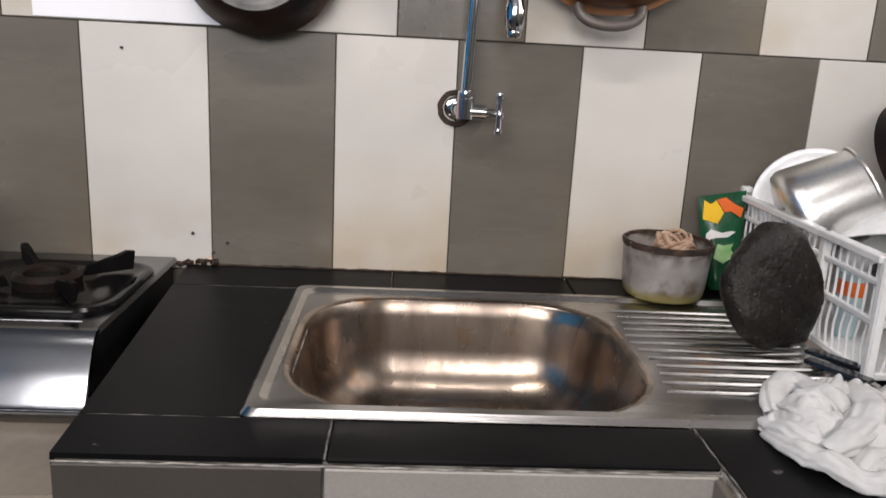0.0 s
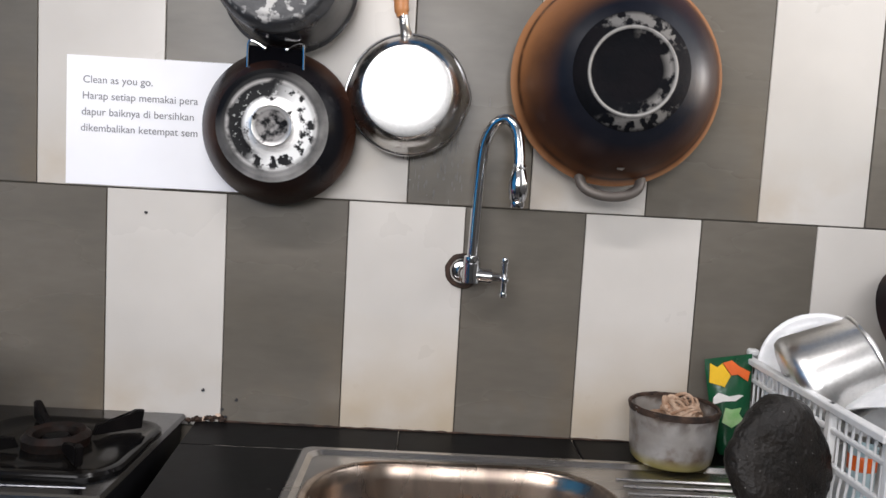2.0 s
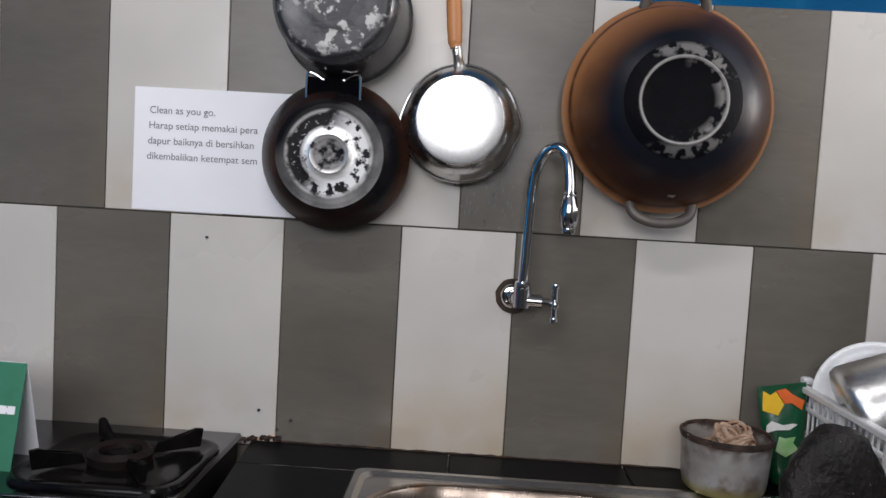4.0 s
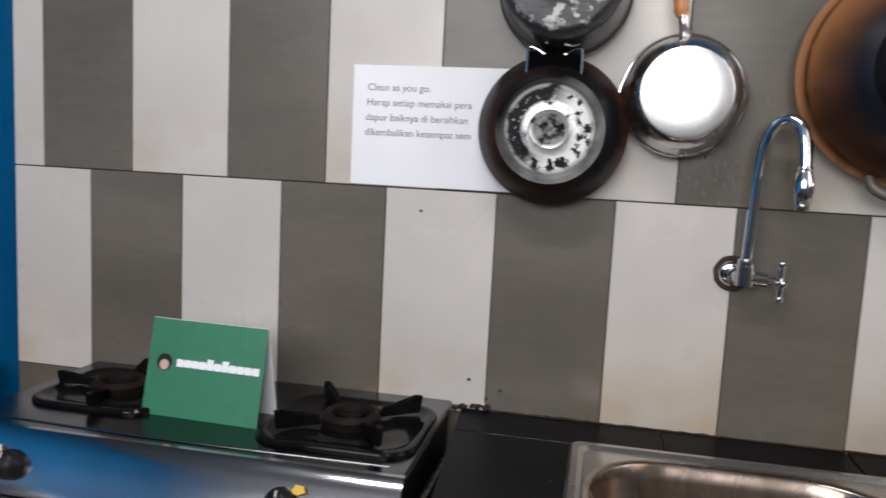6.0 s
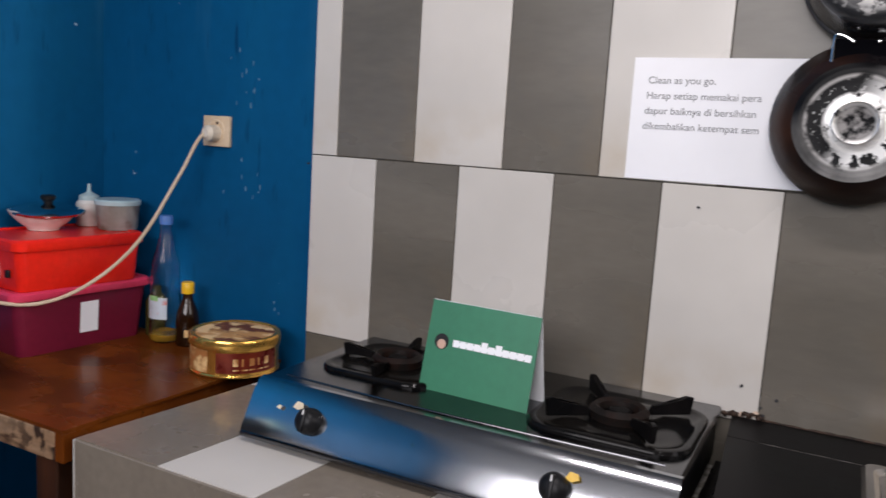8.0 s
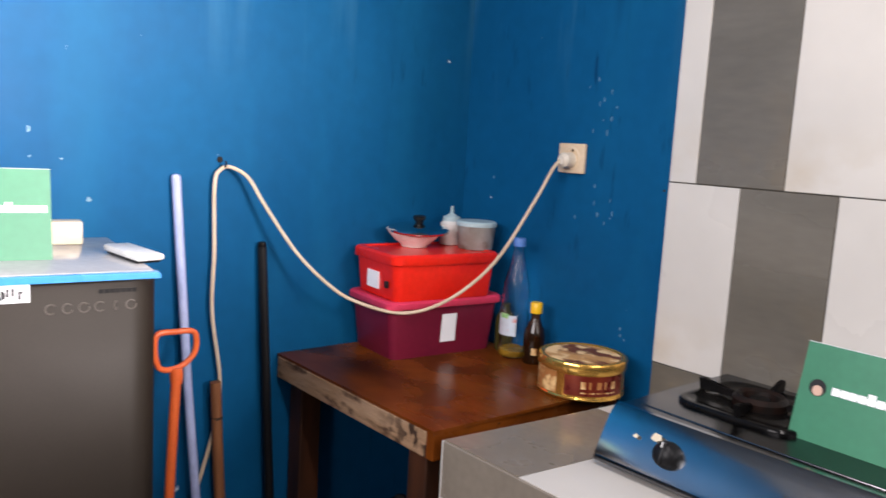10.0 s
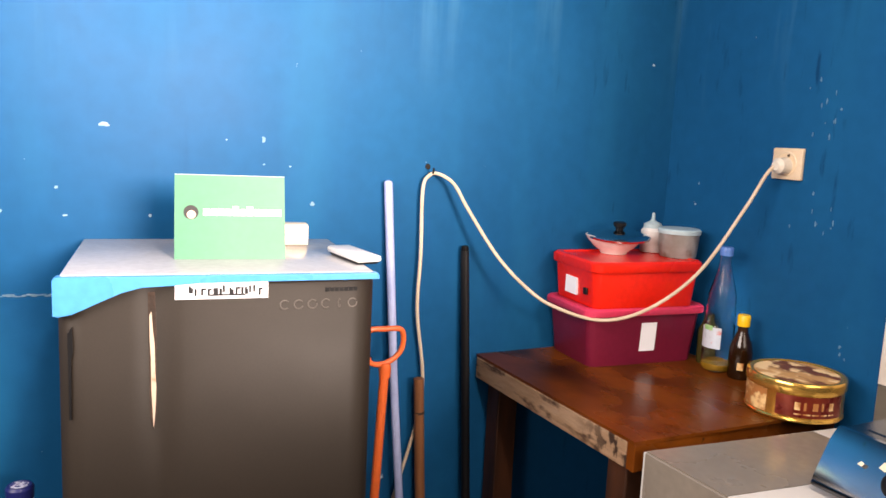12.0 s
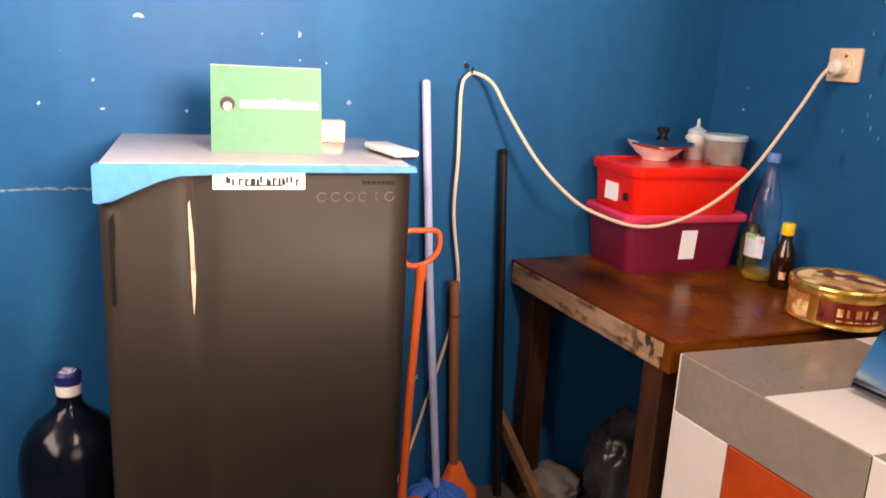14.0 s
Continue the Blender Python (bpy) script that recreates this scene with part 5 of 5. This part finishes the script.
part("label", lb, overlay(mat("printed_bottle_label", (0.52, 0.56, 0.62), 0.3, col2=(0.55, 0.62, 0.70), scale=30), (0.65, 0.10, 0.06), 28, 0.60, 0.66), bt, "white label with red and green print")
part("label_leaf", band(0.0378, 0.104, 0.116, -110, -70, 8), M_LIME, bt)
part("cap", lathe([(0.015, 0.284), (0.0155, 0.302), (0.014, 0.305), (0, 0.305)], 24), M_BLUECAP, bt, "blue cap")
sb = thing("sauce_bottle", pose(-0.668, -0.066, TZ), "small dark amber sauce bottle with a yellow cap", "bottle")
part("bottle", lathe([(0, 0), (0.024, 0), (0.027, 0.005), (0.027, 0.065), (0.023, 0.085), (0.012, 0.112), (0.011, 0.128), (0, 0.128)], 32), M_AMBER, sb)
part("cap", lathe([(0.0145, 0.126), (0.015, 0.150), (0.013, 0.153), (0, 0.153)], 24), M_YELCAP, sb, "yellow cap")
part("label", band(0.0275, 0.024, 0.042, -60, -30, 8), M_COOKIE, sb, "small amber printed spot")
ob2 = thing("oil_bottle", pose(-0.795, -0.046, TZ), "small olive glass bottle behind the clear one", "bottle")
part("bottle", lathe([(0, 0), (0.022, 0), (0.024, 0.004), (0.024, 0.085), (0.014, 0.105), (0.012, 0.125), (0, 0.125)], 28), mat("olive_glass", (0.05, 0.045, 0.012), 0.12), ob2)

tin = thing("biscuit_tin", pose(-0.462, -0.128, TZ), "round gold biscuit tin with a maroon printed band", "tin")
part("body", lathe([(0, 0), (0.092, 0), (0.096, 0.002), (0.097, 0.005), (0.0945, 0.008), (0.0945, 0.068), (0.0955, 0.070), (0, 0.070)], 64), M_GOLD, tin)
part("lid", lathe([(0.0975, 0.060), (0.0985, 0.062), (0.0985, 0.078), (0.0965, 0.082), (0.092, 0.083), (0.089, 0.080), (0.060, 0.080), (0, 0.081)], 64), M_GOLD, tin, "gold lid")
part("lid_print", lathe([(0, 0.0818), (0.084, 0.0808), (0.084, 0.0802)], 48), overlay(mat("lid_picture_print", (0.55, 0.29, 0.095), 0.40, 0.0, col2=(0.15, 0.045, 0.014), scale=14, lo=0.49, hi=0.56, stretch=(0.6, 1.4, 1)), (0.86, 0.60, 0.30), 24, 0.50, 0.58), tin, "printed picture of biscuits")


part("maroon_band", band(0.0950, 0.012, 0.056, -72, 14), M_MAROON, tin, "maroon printed band")
part("cookie_band", band(0.0950, 0.010, 0.058, -150, -84), M_COOKIE, tin, "biscuit picture")
tx = bmesh.new()
for k in range(5):
    a = -50 + k * 10.5
    join(tx, band(0.0954, 0.028, 0.044, a, a + (3.0 if k % 2 else 6.5), 4))
    join(tx, band(0.0954, 0.018, 0.021, a, a + 8, 4))
part("printed_letters", tx, M_COOKIE, tin, "pale lettering band")

# ---------------------------------------------------------------- socket, plug and cable
sock = thing("wall_socket", pose(-0.6435, 0, 1.286), "yellowed cream wall socket with a plug in it", "socket")
part("plate", box((-0.041, -0.010, -0.036), (0.041, 0.0, 0.036), 0.003), M_SOCKET, sock)
part("well", lathe([(0.024, 0.010), (0.026, 0.0115), (0.028, 0.010)], 36, m=FACING), M_SOCKET, sock)
part("screw", lathe([(0, 0.0122), (0.003, 0.0118), (0.0035, 0.0095)], 12, m=pose(0.004, 0, 0.019) @ FACING), M_GRIME, sock)
cable = thing("power_cable", pose(0, 0, 0), "ivory power cable hung over a hook on the blue wall", "cable")
part("plug", lathe([(0, 0.044), (0.010, 0.044), (0.018, 0.036), (0.0195, 0.010), (0, 0.010)], 28, m=pose(-0.645, 0, 1.281) @ FACING), M_DIRTWHITE, cable, "worn white plug")
cpts = [(-0.650, -0.040, 1.281), (-0.660, -0.056, 1.255), (-0.679, -0.091, 1.175), (-0.722, -0.169, 1.025), (-0.774, -0.265, 0.931), (-0.827, -0.361, 0.897), (-0.883, -0.462, 0.925), (-0.916, -0.523, 0.969), (-0.950, -0.585, 1.040), (-0.985, -0.648, 1.144),
        (-1.002, -0.680, 1.202), (-1.019, -0.712, 1.224), (-1.024, -0.735, 1.220), (-1.024, -0.750, 1.185), (-1.022, -0.749, 1.034), (-1.022, -0.752, 0.898), (-1.022, -0.730, 0.735), (-1.024, -0.742, 0.62), (-1.024, -0.800, 0.42), (-1.020, -0.860, 0.24), (-1.010, -0.92, FLOOR + 0.006)]
part("cord", tube(cpts, 0.0042, 10, smooth_n=6), M_CABLE, cable)
hook = thing("wall_hook", pose(WEST, -0.728, 1.236), "small rusty nail hook in the blue wall", "hook")
part("nail", tube([(0, 0, -0.010), (0.018, 0, -0.012), (0.024, 0, -0.004), (0.024, 0, 0.002)], 0.0025, 8, smooth_n=3), M_RUSTRING, hook)
part("washer", lathe([(0, 0.002), (0.006, 0.0016), (0.007, 0)], 14, m=pose(0, -0.004, 0.004, 0, 90, 0)), M_RUSTRING, hook)

# ---------------------------------------------------------------- fridge
FW, FD, FT = 0.486, 0.395, 1.084
fridge = thing("refrigerator", pose(-0.630, -1.520, 0, 0, 0, 83.2), "grey-brown single door fridge with a sky blue top trim", "refrigerator")
part("cabinet", box((0.006, 0.050, FLOOR + 0.02), (FW - 0.006, FD, FT - 0.030), 0.006), M_FRIDGEBODY, fridge)
# door with a soft bulge, its front in the local xz plane
dl = []
for z, e in ((FLOOR + 0.05, 0.006), (FLOOR + 0.056, 0.0), (FT - 0.018, 0.0), (FT - 0.0135, 0.004)):
    lp = []
    for k in range(25):
        u = k / 24
        x = u * FW
        y = 0.010 * (2 * u - 1) ** 2 + 0.018 * max(0, 1 - min(u, 1 - u) * 40) ** 2 + e
        y += 0.010 * math.exp(-((x - 0.145) / 0.012) ** 2)
        lp.append((x, y, z))
    lp += [(FW, 0.048, z), (0, 0.048, z)]
    dl.append(lp)
part("door", loft(dl), M_DOOR, fridge, "grey-brown metal door", angle=50)
part("top", box((0.004, 0.006, FT - 0.012), (FW - 0.004, FD, FT), 0.004), M_FRIDGETOP, fridge, "glossy pale grey top")
tr = [(-0.004, FT - 0.006), (-0.004, FT - 0.060), (0.006, FT - 0.061), (0.022, FT - 0.058), (0.060, FT - 0.040), (0.090, FT - 0.025), (0.118, FT - 0.019), (0.160, FT - 0.017), (0.205, FT - 0.0135), (0.30, FT - 0.0125), (FW + 0.003, FT - 0.0120), (FW + 0.003, FT - 0.006), (FW, FT - 0.002), (0.0, FT - 0.002)]
part("top_trim", plate(tr, -0.006, 0.016, bevel=0.0015), M_TRIM, fridge, "sky blue plastic trim", angle=25)
part("side_trim", box((-0.003, 0.012, FT - 0.066), (0.006, FD - 0.01, FT - 0.012), 0.002), M_TRIM, fridge)
part("handle_groove", plate([(0.127, 1.056), (0.137, 1.056), (0.139, 1.00), (0.139, 0.86), (0.135, 0.835), (0.129, 0.86)], 0.004, 0.012), M_GRIME, fridge, "dark finger groove")
part("peeled_strip", plate([(0.1290, 1.020), (0.1318, 1.026), (0.1342, 0.994), (0.1362, 0.975), (0.1370, 0.93), (0.1385, 0.905), (0.1368, 0.868), (0.1352, 0.846), (0.1338, 0.840), (0.1328, 0.868), (0.1312, 0.90), (0.1308, 0.95), (0.1292, 0.98)], 0.0024, 0.006), M_WORN, fridge, "peeled cream strip")
part("hinge_slot", plate([(0.014, 0.995), (0.0205, 1.005), (0.0215, 0.965), (0.0185, 0.955), (0.0175, 0.86), (0.0145, 0.86)], 0.006, 0.012), M_BLACKP, fridge, "dark slot")
stk = part("sticker", box((0.166, -0.0005, 1.044), (0.307, 0.006, 1.073)), M_PAPER, fridge, "white sticker with unreadable dark print", smooth=False)
sb2 = bmesh.new()
rb3 = random.Random(5)
x = 0.186
while x < 0.298:
    w = rb3.uniform(0.0035, 0.0085)
    h0 = rb3.uniform(-0.003, 0.003)
    box((x, -0.0012, 1.052 + h0), (x + 0.0034, -0.0006, 1.0635 + h0), bm=sb2)
    box((x + 0.0022, -0.0012, 1.052 + h0 + (0.0085 if rb3.random() < 0.5 else 0)), (x + w, -0.0006, 1.055 + h0 + (0.0085 if rb3.random() < 0.3 else 0.0055)), bm=sb2)
    x += w + rb3.uniform(0.0005, 0.0025)
box((0.215, -0.0012, 1.049), (0.272, -0.0006, 1.0515), bm=sb2)
part("sticker_print", sb2, M_BLACKINK, stk, smooth=False)
bd2 = bmesh.new()
for k in range(7):
    box((0.400 + 0.0080 * k, 0.010 * (2 * (0.404 + 0.0080 * k) / FW - 1) ** 2 - 0.001, 1.051), (0.4062 + 0.0080 * k, 0.012, 1.0575), bm=bd2)
part("badge", bd2, M_BLACKP, fridge, "small black badge lettering", smooth=False)
for k in range(6):
    w = 0.0075 if k != 4 else 0.002
    part("raised_letter", tube([(0.334 + 0.0225 * k + w * math.cos(a), 0.010 * (2 * (0.334 + 0.0225 * k) / FW - 1) ** 2 - 0.0008, 1.031 + 0.0072 * math.sin(a)) for a in [radians(q * 30 + 40) for q in range(10 + k % 3)]], 0.0013, 6), M_WOKMETAL, fridge)
tent_card(pose(-0.772, -1.240, FT, 0, 0, 81), 0.186, 0.143, 0.075, "green folded table card standing on the fridge")
cbx = thing("cream_box", pose(-0.900, -1.086, FT, 0, 0, 80), "small cream carton standing on the fridge", "box")
part("carton", box((-0.030, -0.022, 0), (0.024, 0.022, 0.042), 0.003), M_CREAMP, cbx)
rem = thing("white_gadget", pose(-0.700, -1.034, FT + 0.0005, 0, 0, 4), "flat white plastic gadget lying on the fridge edge", "gadget")
part("case", box((-0.070, -0.024, 0.004), (0.070, 0.024, 0.016), 0.005), M_WHITEP, rem)
part("underside", box((-0.062, -0.020, 0.0), (0.062, 0.020, 0.006), 0.002), M_BLACKP, rem)

# ---------------------------------------------------------------- water jug
jug = thing("water_jug", pose(-0.865, -1.584, FLOOR + 0.0), "large dark blue water jug with a white sealed cap", "water jug")
part("jug", lathe([(0, 0), (0.082, 0), (0.091, 0.010), (0.092, 0.06), (0.0885, 0.068), (0.092, 0.076), (0.092, 0.15), (0.088, 0.158), (0.092, 0.166), (0.092, 0.25), (0.0875, 0.262), (0.092, 0.275), (0.093, 0.335), (0.090, 0.362), (0.082, 0.390), (0.066, 0.414), (0.046, 0.431), (0.030, 0.444), (0.0225, 0.456), (0.0195, 0.478), (0.0195, 0.490), (0, 0.490)], 56), M_GALLON, jug)
part("seal", lathe([(0.0205, 0.474), (0.0215, 0.476), (0.0222, 0.496), (0, 0.496)], 32), M_WHITEP, jug, "white seal")
cap_part = part("cap", lathe([(0.0226, 0.495), (0.0232, 0.514), (0.0195, 0.519), (0, 0.519)], 32), M_NAVY, jug, "navy cap")
part("cap_print", lathe([(0, 0.5196), (0.0150, 0.5196), (0.0155, 0.5188)], 24), mat("pale_cap_print", (0.50, 0.50, 0.58), 0.4, col2=(0.03, 0.03, 0.14), scale=140, lo=0.48, hi=0.54), cap_part, "pale print on the cap")

# ---------------------------------------------------------------- brooms and poles
mop = thing("mop", pose(0, 0, 0), "blue mop with a pale blue pole leaning on the wall", "mop")
part("pole", tube([(-0.965, -0.782, FLOOR + 0.05), (-1.010, -0.812, 0.75), (-1.026, -0.836, 1.200)], 0.0098, 14), M_STICK, mop)
part("pole_tip", lathe([(0.0098, 0), (0.0085, 0.006), (0, 0.009)], 14, m=pose(-1.026, -0.836, 1.199)), M_STICK, mop)
mh = bmesh.new()
rm = random.Random(11)
for k in range(70):
    a = rm.uniform(0, 6.283)
    r1, r2 = rm.uniform(0.01, 0.03), rm.uniform(0.05, 0.085)
    tube([(-0.960 + r1 * math.cos(a), -0.785 + r1 * math.sin(a), FLOOR + 0.075), (-0.960 + r2 * 0.75 * math.cos(a), -0.785 + r2 * 0.75 * math.sin(a), FLOOR + 0.06), (-0.960 + r2 * math.cos(a), -0.785 + r2 * math.sin(a), FLOOR + 0.006)], 0.006, 6, bm=mh, smooth_n=3)
part("mop_head", mh, M_MOP, mop, "bright blue strands")
ob3 = thing("orange_broom", pose(0, 0, 0), "orange plastic broom with a loop grip standing by the fridge", "broom")
part("shaft", tube([(-0.930, -0.868, 0.800), (-0.930, -0.882, 0.50), (-0.925, -0.892, FLOOR + 0.06)], 0.0105, 14), M_ORANGE, ob3)
part("collar", lathe([(0.0125, 0), (0.0140, 0.018), (0.0125, 0.034), (0, 0.035)], 18, m=pose(-0.930, -0.868, 0.775)), M_ORANGE, ob3)
part("loop_grip", tube([(-0.930, -0.888, 0.806), (-0.930, -0.868, 0.808), (-0.930, -0.846, 0.818), (-0.930, -0.829, 0.838), (-0.930, -0.826, 0.868), (-0.930, -0.836, 0.884), (-0.930, -0.870, 0.886), (-0.930, -0.908, 0.884), (-0.930, -0.914, 0.85), (-0.930, -0.906, 0.815), (-0.930, -0.888, 0.806)], 0.0062, 10, smooth_n=4), M_ORANGE, ob3, "orange loop grip")
part("head", box((-0.955, -0.98, FLOOR), (-0.895, -0.83, FLOOR + 0.07), 0.01), M_ORANGE, ob3)
br = thing("wooden_broom", pose(0, 0, 0), "broom with a brown wooden stick and an orange head", "broom")
part("stick", tube([(-1.008, -0.747, 0.737), (-1.006, -0.738, 0.55), (-0.995, -0.722, FLOOR + 0.05)], 0.0125, 14), M_BROWNST, br)
part("joint", tube([(-1.0075, -0.7425, 0.655), (-1.0073, -0.742, 0.649)], 0.0132, 14), M_GRIME, br)
part("head", loft([[(-0.99 + x * s, -0.722 + y * s2, z) for x, y in rounded(0.05, 0.12, 0.02)] for s, s2, z in ((1, 1, FLOOR), (1, 1, FLOOR + 0.035), (0.8, 0.55, FLOOR + 0.07), (0.6, 0.28, FLOOR + 0.11))]), M_ORANGE, br, "orange broom head")
rod = thing("black_rod", pose(0, 0, 0), "thin black rod leaning on the blue wall", "rod")
part("rod", tube([(-0.985, -0.598, FLOOR), (-1.010, -0.612, 0.6), (-1.026, -0.630, 1.040)], 0.0110, 12), M_BLACKP, rod)
part("tip", lathe([(0.009, 0), (0.010, 0.008), (0.008, 0.016), (0, 0.018)], 12, m=pose(-1.026, -0.630, 1.036)), M_BLACKIRON, rod)
M_LATH = mat("raw_lath_wood", (0.17, 0.085, 0.036), 0.6, col2=(0.11, 0.05, 0.02), scale=30)
plank = thing("wooden_lath", pose(0, 0, 0), "bare wooden lath leaning under the table", "lath")
part("lath", box((-0.010, -0.016, 0.0), (0.010, 0.016, 0.345), 0.002, 1), M_LATH, plank, at=look((-0.760, -0.560, FLOOR + 0.012), (-1.005, -0.580, 0.335)) @ pose(0, 0, 0, 180, 0, 0))
bagm = bmesh.new()
bmesh.ops.create_icosphere(bagm, subdivisions=4, radius=1)
for v in bagm.verts:
    k = 1 + 0.22 * noise.noise(v.co * 2.6) + 0.16 * abs(noise.noise(v.co * 5)) + 0.07 * abs(noise.noise(v.co * 13))
    v.co = Vector((v.co.x * 0.10 * k, v.co.y * 0.11 * k, max(-0.12, v.co.z * 0.13 * k) + 0.12))
tagged(part("plastic_bag", bagm, M_BAG, at=pose(-0.80, -0.33, FLOOR) @ Matrix.Diagonal((1.0, 1.0, 1.05, 1)), angle=60), "crumpled grey plastic bag under the table", "bag")
bag2 = bmesh.new()
bmesh.ops.create_icosphere(bag2, subdivisions=4, radius=1)
for v in bag2.verts:
    k = 1 + 0.25 * noise.noise(v.co * 2.2 + Vector((4, 4, 4))) + 0.08 * noise.noise(v.co * 6)
    v.co = Vector((v.co.x * 0.12 * k, v.co.y * 0.10 * k, max(-0.06, v.co.z * 0.065 * k) + 0.06))
tagged(part("paper_bag", bag2, mat("creased_pale_paper", (0.16, 0.145, 0.13), 0.7, col2=(0.08, 0.07, 0.06), scale=12, bump=0.4), at=pose(-0.95, -0.46, FLOOR) @ Matrix.Diagonal((0.75, 0.7, 0.55, 1)), angle=60), "crumpled pale paper bag on the floor under the table", "bag")

# ---------------------------------------------------------------- chips and scuffs in the wall paint
M_SCUFF = mat("pale_blue_scuff", (0.08, 0.20, 0.32), 0.7, col2=(0.03, 0.12, 0.24), scale=90)
M_CHIP = mat("bare_plaster_chip", (0.24, 0.36, 0.43), 0.8, col2=(0.12, 0.25, 0.35), scale=60, bump=0.3)
M_SCUFFLINE = mat("pale_scrape", (0.13, 0.25, 0.34), 0.7, col2=(0.06, 0.16, 0.26), scale=70)
M_HOLE = mat("dark_nail_hole", (0.03, 0.03, 0.035), 0.8)
rc = random.Random(31)


def chip(wall, m, w, h, material):
    """A flat ragged flake lying on the wall, in the local xz plane."""
    ring_pts = []
    for k in range(11):
        a = 2 * math.pi * k / 11
        f = rc.uniform(0.55, 1.1)
        ring_pts.append((w / 2 * f * math.cos(a), h / 2 * f * math.sin(a)))
    part("paint_chip", plate(ring_pts, -0.0010, 0.0003), material, wall, at=m, smooth=False)


west = bpy.data.objects["wall_west"]
for y, z, w, h in ((-1.429, 1.305, 0.030, 0.010), (-1.118, 1.287, 0.010, 0.016), (-1.514, 1.182, 0.007, 0.008), (-1.009, 1.151, 0.012, 0.011), (-1.345, 1.127, 0.007, 0.007), (-1.609, 1.136, 0.008, 0.008),
                   (-1.117, 1.235, 0.005, 0.005), (-1.06, 1.232, 0.005, 0.005), (-1.50, 1.128, 0.010, 0.005), (-0.985, 1.62, 0.008, 0.008)):
    chip(west, pose(WEST + 0.0002, y, z, 0, 0, 90), w, h, M_CHIP)
x = -1.68
for k in range(24):
    chip(west, pose(WEST + 0.0002, x, 0.973 + rc.uniform(-0.0025, 0.0025), 0, 0, 90), rc.uniform(0.010, 0.022), rc.uniform(0.002, 0.0065), M_SCUFFLINE)
    x += 0.0082
for k in range(20):
    chip(north, pose(-0.560 + rc.gauss(0, 0.022), -0.0002, rc.choice((1.40, 1.37, 1.24, 1.17, 1.15, 1.12, 1.45)) + rc.gauss(0, 0.018)), rc.uniform(0.002, 0.006), rc.uniform(0.004, 0.016), M_SCUFF)
for x, z in ((-0.92, 1.221), (-0.448, 0.876), (-0.462, 0.90), (-0.46, 0.884)):
    chip(north, pose(x, -0.0002, z), 0.006, 0.008, M_SCUFF)
chip(north, pose(-0.377, -0.0002, 1.229), 0.007, 0.007, M_GRIME)
for x, z in ((0.466, 1.211), (0.626, 0.898), (0.569, 0.913), (0.608, 0.868), (0.602, 0.880)):
    chip(north, pose(x, -0.0100, z), 0.006, 0.006, M_HOLE)

M_SPLASH = mat("dried_limescale", (0.22, 0.21, 0.196), 0.6, col2=(0.165, 0.156, 0.144), scale=200)
for k in range(96):
    chip(north, pose(0.952 + rc.gauss(0, 0.026), -0.0102, 1.335 + rc.gauss(0, 0.042)), rc.uniform(0.0014, 0.0050), rc.uniform(0.003, 0.020), M_SPLASH)

# ---------------------------------------------------------------- wall tiles, piece by piece
LOW = [-0.362, -0.194, 0.0, 0.200, 0.400, 0.600, 0.803, 1.0, 1.203, 1.400, 1.598, 1.80, EAST - 0.001]
UPP = [-0.362, -0.296, -0.105, 0.092, 0.284, 0.492, 0.700, 0.900, 1.106, 1.302, 1.494, 1.678, 1.88, EAST - 0.001]
tagged(part("tile_bed", box((-0.362, -0.0062, 0.455), (EAST, -0.0005, 1.6455)), M_GROUT, north), "dark grout between the wall tiles")
rt = random.Random(2)
for xs, z0, z1, first in ((LOW, 0.455, 0.8485, 1), (LOW, 0.8505, 1.2485, 0), (UPP, 1.2510, 1.6460, 0)):
    for k, (a, b) in enumerate(zip(xs, xs[1:])):
        d = rt.uniform(-0.0006, 0.0006)
        slab("tile", north, (a + 0.0009, -0.0095 + d, z0), (b - 0.0009, -0.0015, z1), M_STAINED if xs is LOW and 5 < k < 10 and (k + first) % 2 == 0 else (M_LIGHT, M_DARK)[(k + first) % 2], 0.0009)
